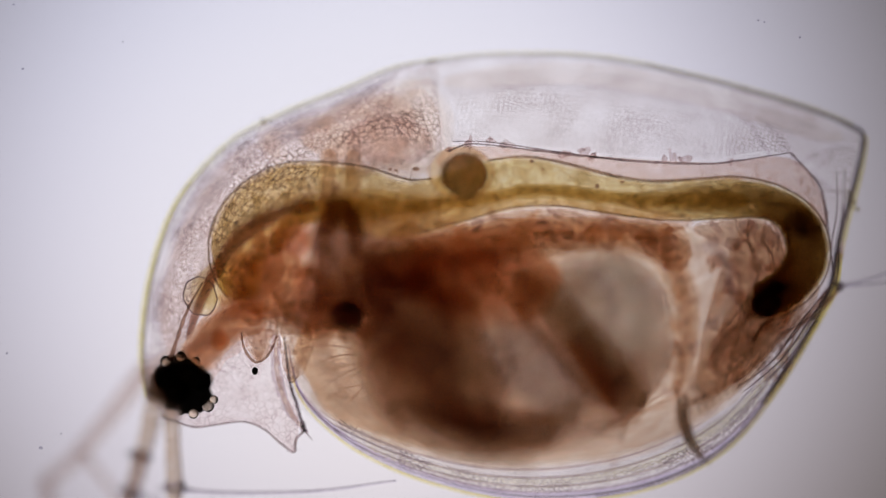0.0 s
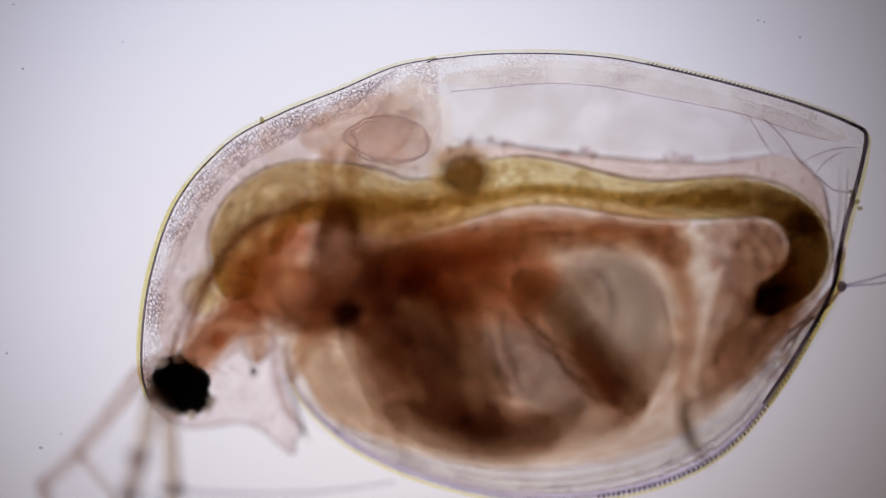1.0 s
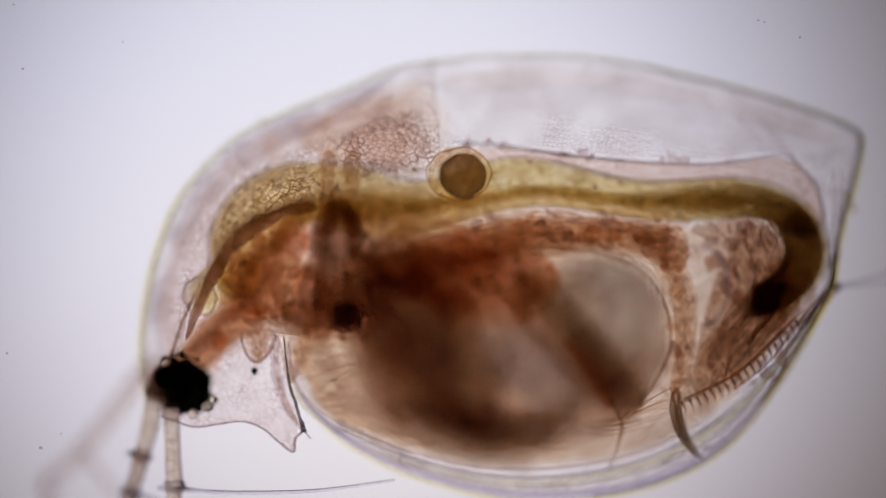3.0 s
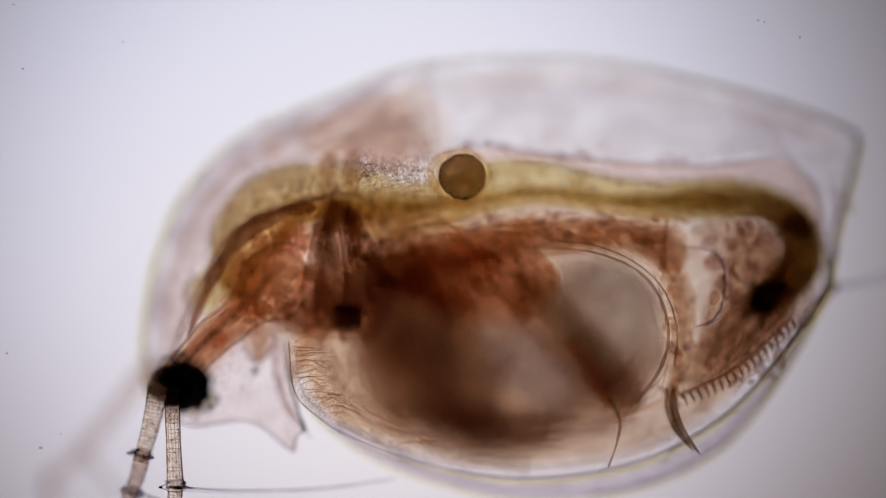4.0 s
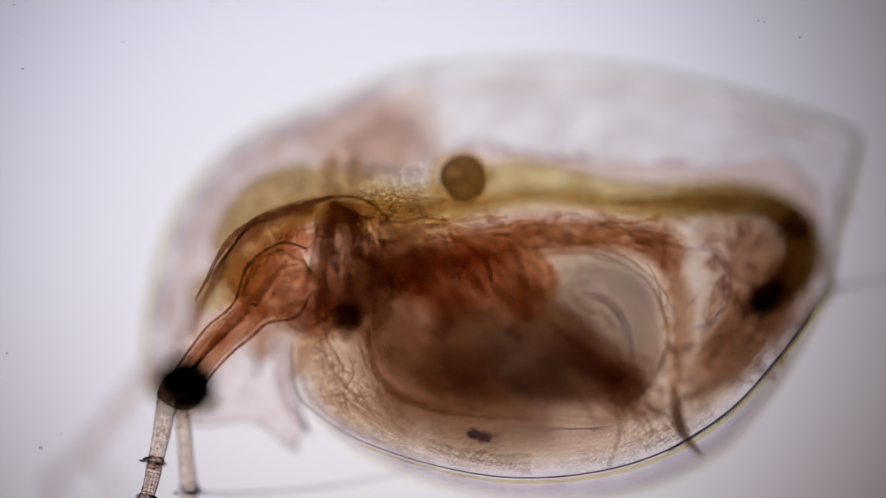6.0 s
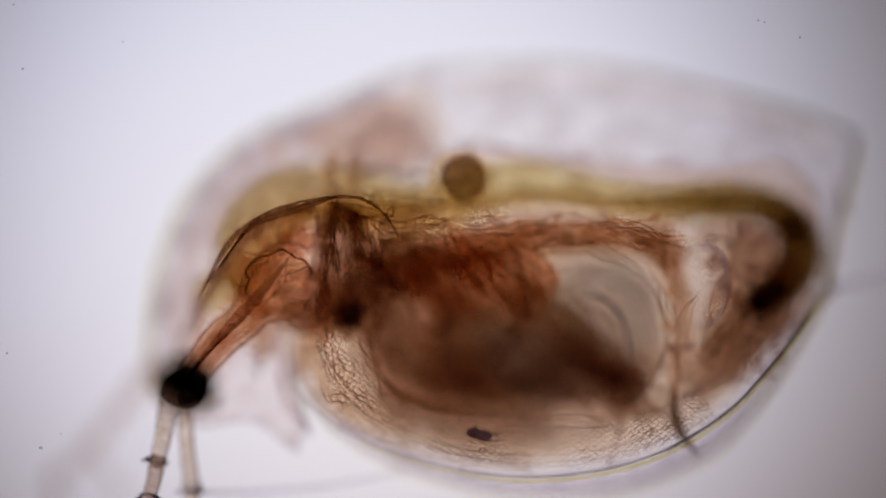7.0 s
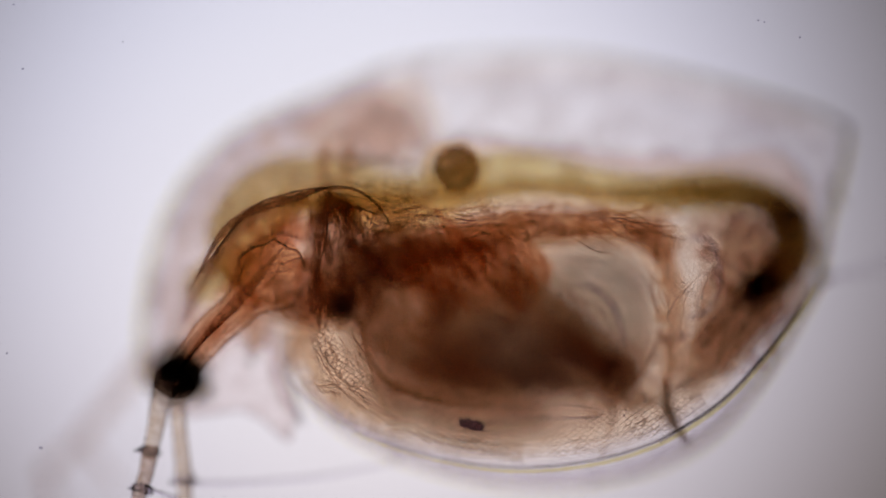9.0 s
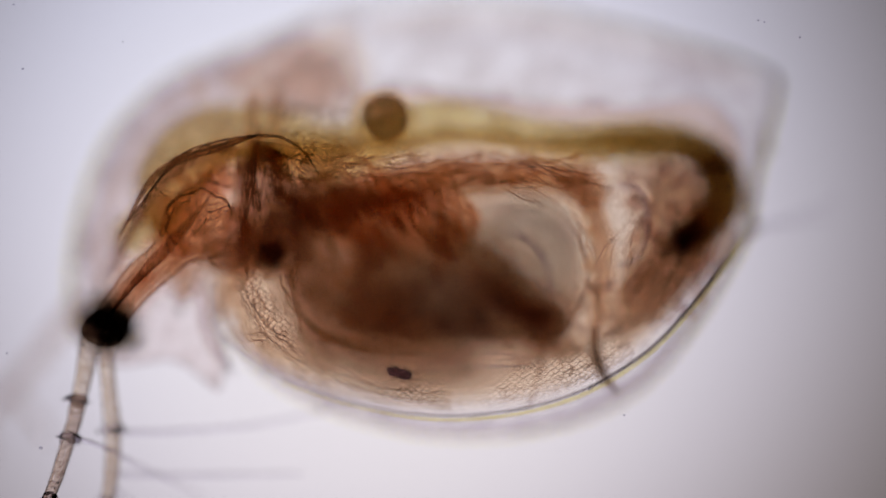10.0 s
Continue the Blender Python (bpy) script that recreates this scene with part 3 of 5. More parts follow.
    edge = [(285, 735, 85), (340, 755, 85), (385, 751, 87), (430, 746, 87), (466, 759, 87), (496, 784, 87), (520, 800, 87), (523, 778, 87), (538, 762, 87)]
    part("edge", tube(edge, [2.2, 2.0, 1.6, 1.8, 2.4, 2.4], n=100), M_RIM_FINE, rostrum)
    back = [(488, 588, 87), (487, 640, 87), (497, 690, 89), (513, 728, 89), (526, 745, 89), (538, 762, 89)]
    for k in range(3):
        part("hind_ridge", tube([(x + 5 * k - 4, y + 2 * k, z - 4 * k) for x, y, z in back], [2, 4.5 - k, 5.5 - k, 5 - k, 3.5, 2], n=60, rough=1.2, flat=0.5), M_RIBBON if k == 1 else M_FOLD, rostrum, "dark wrinkled hind ridge")
    part("hind_line", tube([(503, 596, 92), (509, 650, 92), (514, 684, 92), (524, 712, 92), (530, 735, 92), (541, 764, 92)], [1, 1.8, 2.4, 2.8, 2.4, 4.5], n=50, rough=0.7), M_RIM, rostrum, "violet hind line of the beak")
    part("antennule", tube([(538, 762, 89), (552, 778, 87)], [1.6, 0.8]), M_RIM_FINE, rostrum)
    return shield


head_shield = head()


def eye():
    e = part("compound_eye", ball(323, 683, 38, 56, 47, 46, turn=-40, rough=10, size=22), M_EYE, flea, "black pigmented compound eye")
    part("eye_fringe", ball(284, 684, 26, 26, 34, 20, turn=-20, rough=6, size=14, scales=(1, 0.75, 0.5)), M_JAW, e, "brown translucent fringe of the eye")
    for x, y, r in ((292, 640, 10), (319, 631, 9), (345, 640, 8), (377, 708, 8), (367, 719, 11), (341, 733, 9), (318, 728, 8), (364, 668, 7)):
        part("eye_lens", ball(x, y, 62, r, n=12, m=18), M_LENS, e, "clear bead lens")
    part("ocellus", ball(450, 657, 68, 5.5, 7, 5), M_EYE, flea, "small black simple eye")
    return e


eye()


def brain():
    a = [(310, 640), (335, 590), (380, 545), (440, 520)]
    b = [(372, 660), (395, 628), (425, 600), (480, 580)]
    part("brain", loft(a, b, [22, 30, 34, 34], 40, rough=5, scales=(1.0, 0.7)), tissue("brain_orange", (0.975, 0.92, 0.87), (0.89, 0.785, 0.705), 26), flea, "orange-brown nerve mass behind the eye")
    part("brain_lobe", ball(388, 602, 62, 17, 19, 12, scales=(1, 0.6)), tissue("lobe_orange", (0.95, 0.85, 0.76), (0.90, 0.77, 0.66), 20), flea)
    part("caecum", ball(353, 525, 72, 29, 34, 20, turn=20), tissue("caecum_wall", (0.97, 0.955, 0.89), (0.94, 0.92, 0.83), 40), flea, "small clear round pouch of the gut")
    part("caecum", ball(378, 508, 96, 36, 52, 22, turn=-30, rough=6, size=26, scales=(1, 0.82, 0.62)), tissue("caecum_pulp", (0.975, 0.955, 0.895), (0.92, 0.885, 0.79), 22), flea, "olive pouch of the gut in the head")
    part("caecum_line", ring_tube(353, 525, 72, 29, 34, 1.5, turn=-20, uneven=0.1), M_RIM_FINE, flea)
    part("gland", loft([(428, 580), (434, 615), (450, 640)], [(490, 580), (482, 615), (462, 640)], 18, 66, n=24, m=16, rough=4, size=16, scales=(1, 0.75, 0.5)), M_TRUNK, flea, "brown gland over the beak")
    part("gland_line", tube([(426, 588, 74), (432, 618, 74), (448, 640, 74), (466, 636, 74), (482, 614, 74), (490, 590, 74)], [1.6, 2.4, 2.2, 2.0, 1.4], n=40, rough=0.8), M_FORNIX, flea)
    part("eye_muscle", tube([(300, 640, 60), (312, 600, 66), (326, 560, 70), (338, 535, 72), (358, 500, 74)], [5, 3, 3, 2.2, 1], n=40, rough=0.9), M_FORNIX, flea)


brain()


def gut():
    top = [(372, 470), (374, 400), (415, 335), (495, 291), (565, 287), (650, 297), (720, 318), (790, 305), (870, 281), (935, 278), (1010, 293), (1090, 313), (1160, 321), (1240, 316),
           (1310, 315), (1385, 333), (1441, 372), (1467, 428), (1462, 482), (1432, 525), (1395, 553), (1350, 570)]
    low = [(400, 545), (455, 520), (480, 440), (520, 400), (575, 400), (640, 420), (705, 425), (765, 412), (830, 392), (905, 372), (985, 366), (1060, 377), (1130, 388), (1210, 392),
           (1290, 388), (1346, 387), (1378, 402), (1391, 432), (1387, 458), (1368, 480), (1342, 498), (1322, 540)]
    wall = part("gut", loft(top, low, [50, 60, 62, 60, 58, 58, 52, 48, 46, 46, 46, 44, 42, 44, 46, 48, 48, 46, 42, 38, 30], 45, n=150, m=36, ends=(0.03, 0.03), scales=(1.0, 0.93, 0.86), rough=2.0),
                M_GUT, flea, "olive gut that bends round at the tail")
    edge = [(410, 540, 45), (376, 490, 45), (367, 430, 45), (385, 372, 45), (430, 322, 45), (495, 290, 45), (565, 286, 45), (650, 296, 45), (720, 317, 45), (762, 316, 45)]
    part("wall_line", tube(edge, [1.3, 1.7, 1.8, 1.6, 1.6, 2.0, 1.8], n=120, rough=0.4), M_GUT_LINE, wall, "brown muscle line of the gut wall")
    edge = [(862, 284, 45), (930, 277, 45), (1010, 291, 45), (1090, 312, 45), (1160, 321, 45), (1240, 316, 45), (1310, 313, 45), (1385, 331, 45), (1443, 371, 45), (1469, 428, 45), (1464, 484, 45), (1432, 530, 45), (1385, 560, 45), (1345, 575, 45)]
    part("wall_line", tube(edge, [1.6, 2.4, 3.0, 2.6, 2.2, 2.0, 1.8, 1.6], n=160, rough=0.4), M_GUT_LINE, wall)
    edge = [(740, 412, 45), (830, 388, 45), (905, 368, 45), (985, 364, 45), (1080, 378, 45), (1180, 390, 45), (1290, 386, 45), (1355, 384, 45), (1388, 400, 45), (1398, 430, 45)]
    part("wall_line", tube(edge, [0.8, 1.2, 1.5, 1.5, 1.4], n=120, rough=0.5), M_GUT_LINE, wall)
    # olive food in the fore part, brown in the hind part
    a = [(462, 425), (490, 385), (520, 362), (560, 345), (650, 335), (740, 345), (850, 335), (950, 322), (1050, 333), (1150, 340), (1250, 330), (1330, 328)]
    b = [(490, 470), (512, 436), (540, 405), (580, 390), (650, 396), (740, 388), (850, 366), (950, 350), (1050, 359), (1150, 370), (1250, 376), (1330, 384)]
    part("food", loft(a, b, [20, 30, 34, 34, 32, 30, 28, 28, 28, 30, 34, 36], 45, n=110, m=24, rough=5, size=30, scales=(1, 0.8, 0.6, 0.4)), M_FOOD, wall, "olive food pulp")
    a = [(1090, 330), (1200, 322), (1300, 318), (1382, 337), (1438, 375), (1463, 428), (1458, 482), (1428, 523), (1390, 550), (1348, 566)]
    b = [(1090, 384), (1200, 390), (1295, 388), (1346, 386), (1378, 403), (1392, 432), (1388, 460), (1370, 484), (1344, 501), (1326, 540)]
    sa, sb = stations(a, 60), stations(b, 60)
    for k, first in enumerate((0, 5, 9, 13, 16, 19)):
        sc = 1.06 - 0.045 * k
        part("food", loft(sa[first:], sb[first:], [30, 38, 42, 42, 40, 38, 34, 24], 45, n=80, m=24, rough=4, size=22, seed=k, scales=(sc,), ends=(0.3, 0.04)), M_FOOD_DARK, wall, "dark brown packed food")
    part("pellet", ball(1423, 397, 45, 40, 26, 30, turn=-48, rough=7, scales=(1, 0.84, 0.68, 0.5)), M_FAECES, wall, "near-black pellet")
    part("pellet", ball(1357, 530, 50, 50, 29, 30, turn=38, rough=13, size=18, scales=(1, 0.84, 0.68, 0.5)), M_FAECES, wall, "near-black pellet")
    g = part("globule", ball(821, 311, 132, 42, 40, 40, rough=2.5, size=14), M_GLOBULE, flea, "round brown globule beside the gut")
    part("membrane", ball(815, 308, 120, 57, 48, 46), M_HALO, g)
    part("membrane_line", ring_tube(815, 308, 110, 57, 47, 1.4, uneven=0.08), M_STRAND, g)
    part("globule_wall", ring_tube(821, 311, 150, 35, 33, 8, uneven=0.12), M_MOTTLE, g, "dark thick wall of the globule")
    for k, (dx, dy, dz, r) in enumerate(((-12, 8, 20, 15), (10, -10, 22, 18), (14, 14, 18, 12), (-10, -16, 20, 11), (2, 4, 28, 13))):
        part("globule_grain", ball(821 + dx, 311 + dy, 150 + dz, r, r * 0.7, 7, turn=40 * k, n=9, m=14, rough=4, size=9, seed=k), M_MOTTLE, g)


gut()


def dorsal_tissue():
    for k in range(4):
        part("dorsal_tissue", loft([(520, 215), (590, 185), (670, 150), (740, 135), (782 - 11 * k, 140)], [(540, 285), (610, 292), (690, 312), (750, 312), (818 - 11 * k, 272)], [40, 60, 70, 70, 55], 25, n=50, m=30, ends=(0.3, 0.16), scales=(1 - 0.09 * k,), rough=9, size=44, seed=k), M_PINK, flea, "pink body fluid under the shell")
    for k, (x, y) in enumerate(((560, 225), (600, 265), (700, 285), (480, 255))):
        part("fat_cell", ball(x, y, 30 + 6 * k, 40, 22, 20, turn=40 * k, rough=8, size=18, seed=k, scales=(1, 0.6)), M_PINK, flea, "pinkish clump of fat cells")
    a = [(765, 125), (900, 112), (1020, 108), (1150, 124), (1280, 152), (1400, 185), (1500, 225)]
    b = [(795, 166), (900, 152), (1020, 148), (1150, 166), (1280, 196), (1390, 230), (1500, 262)]
    part("dorsal_fold", loft(a, b, [16, 20, 22, 22, 20, 18, 8], 5, n=60, m=16, ends=(0.2, 0.1), rough=3, size=40), tissue("fold_membrane", (0.992, 0.980, 0.966), (0.972, 0.952, 0.928), 40), flea, "thin beige skin fold along the back")
    part("fold_line", tube([(795, 163, 2), (850, 158, 2), (950, 149, 2), (1050, 152, 2), (1150, 170, 2), (1250, 189, 2), (1330, 207, 2), (1400, 232, 2), (1470, 250, 2)], 1.1, n=90, rough=0.8), M_FOLD, flea)
    a = [(770, 262), (860, 258), (960, 266), (1060, 276), (1180, 284), (1280, 287), (1360, 276), (1420, 290), (1462, 350)]
    b = [(770, 310), (860, 284), (960, 284), (1060, 308), (1180, 322), (1280, 318), (1360, 325), (1420, 352), (1470, 420)]
    part("brood_floor", loft(a, b, [50, 55, 60, 60, 60, 55, 45, 35, 16], 50, n=70, m=20, ends=(0.05, 0.05), scales=(1, 0.9)), M_PALE, flea, "beige floor of the empty brood pouch")
    for line, r in (([(790, 268, 60), (830, 255, 60), (880, 258, 60), (960, 268, 62), (1040, 277, 62), (1150, 287, 62), (1250, 290, 62), (1310, 284, 60), (1400, 270, 58)], 1.9),
                    ([(800, 250, 60), (870, 252, 60), (980, 268, 62), (1100, 284, 62)], 1.3),
                    ([(1400, 270, 50), (1432, 305, 48), (1452, 330, 46), (1463, 380, 40), (1472, 450, 34)], 2.4),
                    ([(1318, 200, 5), (1335, 225, 10), (1352, 255, 20), (1367, 276, 30)], 1.8), ([(1345, 205, 4), (1385, 245, 8), (1410, 282, 12), (1442, 308, 16)], 1.8),
                    ([(1420, 288, 10), (1450, 272, 8), (1490, 262, 4), (1515, 262, 2)], 1.6), ([(1444, 310, 10), (1470, 335, 10), (1505, 342, 8)], 1.8), ([(1444, 305, 10), (1462, 285, 8), (1490, 268, 6)], 1.5)):
        part("pouch_line", tube(line, [0.6 * r, r, 1.2 * r, 0.5 * r], n=60, rough=0.8), M_RIM_FINE if line[0][2] > 40 else M_FOLD, flea)
    heart = part("heart", ball(688, 248, 0, 76, 40, 36, turn=-4, rough=3, size=50), tissue("heart_wall", (0.975, 0.94, 0.925), (0.94, 0.89, 0.875), 40), flea, "pale pink beating heart", pivot=q(688, 248, 0))
    part("heart_line", ring_tube(688, 248, 0, 76, 40, 2.0, turn=4, uneven=0.16), M_FOLD, heart, base=q(688, 248, 0))
    part("heart_line", ring_tube(690, 250, 0, 68, 34, 1.2, turn=4, start=20, stop=250, uneven=0.2), M_FOLD, heart, base=q(688, 248, 0))
    return heart


heart = dorsal_tissue()


def antennae():
    a = [(545, 440), (500, 428), (440, 462), (410, 530), (360, 570), (310, 630), (283, 665)]
    b = [(548, 520), (520, 560), (470, 568), (440, 590), (400, 620), (360, 660), (335, 700)]
    pv = q(500, 480, 170)
    near = part("near_antenna", loft(a, b, [40, 55, 55, 42, 40, 36, 30], [184, 186, 184, 182, 180, 178, 178], n=70, m=30, ends=(0.12, 0.04), rough=2.5, scales=(1.0, 0.8)), M_ORANGE, flea,
                "muscular orange-brown antenna base", pivot=pv)
    part("joint", loft([(262, 690), (280, 655), (310, 640)], [(300, 715), (330, 712), (352, 690)], [22, 28, 22], 188, n=20, m=20), M_CLAW, near, "dark joint", base=pv)
    for i in range(9):
        part("muscle_strand", tube([(520 - 12 * i, 446 + 11 * i, 226), (446 - 8 * i, 540 + 5 * i, 224), (370 - 6 * i, 606 + 6 * i, 216), (315 - 2 * i, 662 + 5 * i, 205)], [1.2, 2.2, 2.0, 1.2], n=40, rough=0.7), M_STRAND, near, base=pv)
    part("collar", ring_tube(490, 497, 222, 54, 60, 2.0, turn=25, start=110, stop=330, uneven=0.25), M_FORNIX, near, base=pv)
    for side in (a, b):
        part("base_edge", tube([(x, y, 190) for x, y in side], [2.2, 2.4, 2.0], n=80, rough=0.4), M_FORNIX, near, base=pv)
    for i in range(26):
        f = i / 25
        x, y = 400 * (1 - f) + 305 * f, 545 * (1 - f) + 640 * f
        part("hair", tube([(x + 2, y + 2, 172), (x + 9, y + 9, 178)], [1.3, 0.5], n=3, m=5), M_FORNIX, near, base=pv)
    # refraction darkness at the joint, put in as a brown-tinted sleeve
    part("joint_dark_sleeve", tube([(258, 794, 175), (253, 816, 178)], [14, 14], n=8, m=14), M_STRAND, near, "brown sleeve for the refraction darkness at the antenna joint", base=pv)
    # jointed branches
    brown = tissue("antenna_brown", (0.93, 0.885, 0.84), (0.80, 0.72, 0.66), 10, stretch=(2.2, 0.6, 1), speck=6, line=(0.74, 0.67, 0.62), ior=1.05)
    arnd = random.Random(53)
    for pts, r, z in (([(283, 682), (272, 745), (256, 806)], [17, 15, 12.5], (166, 178)), ([(256, 806), (247, 840), (236, 872)], [13.5, 12.5, 12], (178, 194)), ([(236, 872), (215, 930), (196, 975)], [12, 11, 10], (194, 222)),
                      ([(306, 690), (309, 780), (312, 862)], [13, 12, 14], (150, 142)), ([(312, 862), (308, 920), (296, 990)], [12, 12, 10], (142, 150))):
        zz = np.linspace(z[0], z[1], len(pts))
        seg = part("segment", tube([(*p, w) for p, w in zip(pts, zz)], r, n=24, m=14), brown if pts[0] in ((256, 806), (236, 872)) else M_ANTENNA, near, "clear ringed antenna segment", base=pv)
        for side in (-1, 1):
            part("edge", tube([(p[0] + side * k, p[1], w) for p, w, k in zip(pts, zz, r)], 1.4, n=20, rough=0.6), M_CLAW, seg, base=pv)
        line = stations(pts, 11)
        deep = np.interp(np.linspace(0, 1, 11), np.linspace(0, 1, len(zz)), zz)
        wide = np.interp(np.linspace(0, 1, 11), np.linspace(0, 1, len(r)), r)
        for f in (-0.62, -0.2, 0.3, 0.7):
            part("fibre", tube([(line[i][0] + f * wide[i] + arnd.uniform(-1.5, 1.5), line[i][1], deep[i] + 8) for i in range(0, 11, 2)], [0.5, 1.2, 0.6], n=20, m=5, rough=0.6), M_RIBBON, seg, base=pv)
        lean = math.degrees(math.atan2(line[-1][0] - line[0][0], line[-1][1] - line[0][1]))
        for i in range(1, 10):
            part("rib", ring_tube(line[i][0], line[i][1], deep[i], wide[i] * 1.0, 3.5, 0.7, turn=-lean, uneven=0.08, n=30), M_BRISTLE, seg, base=pv)
            part("speck", ball(line[i][0] + arnd.uniform(-0.8, 0.8) * wide[i], line[i][1] + arnd.uniform(-5, 5), deep[i] + 10, 1.2, 2.4, 1.2, turn=arnd.uniform(0, 90), n=6, m=8), M_CLAW, seg, base=pv)
        end, before = np.array((*pts[-1], zz[-1])), np.array((*pts[-2], zz[-2]))
        way = (end - before) / np.linalg.norm(end - before)
        part("cup", tube([tuple(end - 12 * way), tuple(end - 4 * way), tuple(end + 3 * way)], [r[-1] * 0.98, r[-1] * 1.12, r[-1] * 1.32], n=10, m=14, rough=1.5), M_BRISTLE, seg, "clear flared end of the segment", base=pv)
        part("ring", ring_tube(end[0] + 3 * way[0], end[1] + 3 * way[1], end[2], r[-1] * 1.22, 5, 1.1, uneven=0.1), M_RIM_FINE, seg, base=pv)
    for pts in ([(325, 866, 132), (420, 871, 116), (560, 868, 100), (700, 850, 88)], [(244, 866, 206), (300, 892, 176), (360, 930, 140), (460, 990, 90)], [(306, 940, 120), (430, 950, 115), (640, 960, 105)], [(200, 962, 218), (240, 1010, 215)], [(300, 960, 120), (340, 1000, 120), (360, 1010, 120)], [(196, 975, 218), (190, 1010, 220)]):
        part("bristle", tube(pts, [4.2, 3.4, 2.0], n=40), M_BRISTLE, near, "long pale swimming bristle", base=pv)
    pf = q(250, 665, -90)
    far = part("far_antenna", tube([(300, 640, -60), (250, 665, -90)], [30, 22], n=10, m=14), M_ANTENNA_FAR, flea, "pale far antenna out of focus", pivot=pf)
    for pts, r in (([(245, 662, -90), (185, 738, -110), (125, 810, -130)], [19, 16, 14]), ([(125, 812, -130), (90, 842, -140), (60, 866, -150)], [14, 13, 12]), ([(60, 866, -150), (70, 905, -160), (72, 950, -170)], [11, 10, 9])):
        part("segment", tube(pts, r, n=24, m=14), M_ANTENNA_FAR, far, base=pf)
    for pts in ([(128, 806, -130), (160, 846, -126), (200, 896, -120)], [(60, 862, -150), (80, 898, -150)]):
        part("bristle", tube(pts, [8.0, 7.0, 5.0], n=30), M_ANTENNA_FAR, far, base=pf)
    return near, far


near_antenna, far_antenna = antennae()


def strands(name, rnd, count, x, y, z, length, slope, material, radius=(0.8, 2.0), bend=14, parent=None, base=None):
    """Loose fibres strewn over a patch of tissue."""
    for i in range(count):
        cx, cy, cz = rnd.uniform(*x), rnd.uniform(*y), rnd.uniform(*z)
        t = radians(rnd.uniform(*slope))
        l = rnd.uniform(*length) / 2
        u, v = math.cos(t), math.sin(t)
        b1, b2 = rnd.uniform(-bend, bend), rnd.uniform(-bend, bend)
        r = rnd.uniform(*radius)
        part(name, tube([(cx - l * u, cy - l * v, cz - 4), (cx - l * u / 3 - b1 * v, cy - l * v / 3 + b1 * u, cz), (cx + l * u / 3 - b2 * v, cy + l * v / 3 + b2 * u, cz + 3), (cx + l * u, cy + l * v, cz - 4)],
                        [0.4 * r, r, r, 0.4 * r], n=20, m=6, rough=0.7), material, parent or flea, base=base)


def shoulder():
    f = part("fornix", tube([(345, 530, 190), (362, 500, 200), (400, 432, 205), (440, 397, 208), (490, 374, 210), (550, 358, 214), (590, 347, 218), (640, 350, 224), (680, 378, 230), (705, 415, 236)],
                            [2, 3, 5, 7, 7, 5.5, 4, 3, 2.2, 1.5], n=120, rough=0.5, flat=0.6), M_FORNIX, flea, "brown curved ridge over the antenna")
    for k in range(3):
        part("ridge_line", tube([(364 + 3 * k, 496 + 2 * k, 208), (440 + 4 * k, 406 - 8 * k, 216), (528, 372 - 8 * k, 222), (596, 346, 228)], [1.2, 2.0, 2.0, 1.6], n=60, rough=0.6), M_FORNIX, f)
    part("fold", loft([(322, 596), (352, 520), (392, 440), (440, 392), (496, 366), (560, 352)], [(336, 606), (368, 532), (412, 458), (462, 414), (512, 386), (566, 376)], [6, 10, 12, 12, 12, 8], [96, 104, 112, 120, 128, 140], n=50, m=14, rough=3, size=20, ends=(0.2, 0.1), scales=(1, 0.7)), tissue("fornix_fold", (0.86, 0.78, 0.74), (0.72, 0.61, 0.57), 24), f, "brown fold under the ridge")
    rnd = random.Random(4)
    for i in range(9):
        x, w = 576 + 5 * i, 548 + 19 * i
        mid = (x + w) / 2
        part("muscle_band", loft([(x - 4, 350), (mid - 9 + rnd.uniform(-6, 6), 430), (w - 12, 500), (w - 14, 565 - 4 * i)], [(x + 6, 350), (mid + 9, 430), (w + 9 + rnd.uniform(-4, 8), 500), (w + 6, 565 - 4 * i)], [6, 12, 12, 6], 150 + 6 * (i % 3), n=24, m=10, rough=3), M_MUSCLE, flea, "brown shoulder muscle band")
    part("shoulder_muscle", loft([(586, 318), (562, 430), (556, 575)], [(606, 318), (650, 430), (705, 560)], [16, 50, 40], 120, n=30, m=20, rough=10, ends=(0.4, 0.2), scales=(1, 0.7)), M_MUSCLE_DARK, flea, "brown muscle block behind the antenna")
    part("shoulder_muscle", loft([(580, 346), (558, 385), (552, 440), (550, 510), (558, 592)], [(602, 346), (640, 385), (672, 440), (700, 510), (655, 592)], [6, 18, 26, 26, 14], 172, n=44, m=18, rough=5, size=22, ends=(0.08, 0.1)), M_MUSCLE_DARK, flea, "grey-brown muscle sheet behind the antenna")
    part("mandible", ball(612, 562, 110, 33, 31, 26, rough=8, scales=(1, 0.85, 0.7, 0.55, 0.4)), M_JAW, flea, "black grinding jaw")
    part("jaw_muscle", ball(588, 546, 105, 92, 58, 34, turn=-10, rough=10, scales=(1, 0.6)), M_MUSCLE_DARK, flea)
    part("neck_skin", ball(554, 526, 60, 42, 86, 40, turn=6, rough=10, size=40, scales=(1, 0.85, 0.7, 0.55)), tissue("neck_skin", (0.985, 0.955, 0.935), (0.945, 0.89, 0.85), 30), flea, "peach skin between antenna and shoulder")
    part("labrum", ball(540, 556, 90, 78, 36, 30, turn=-8, rough=9, size=26, scales=(1, 0.8, 0.6)), M_MUSCLE_DARK, flea, "dark brown upper lip")
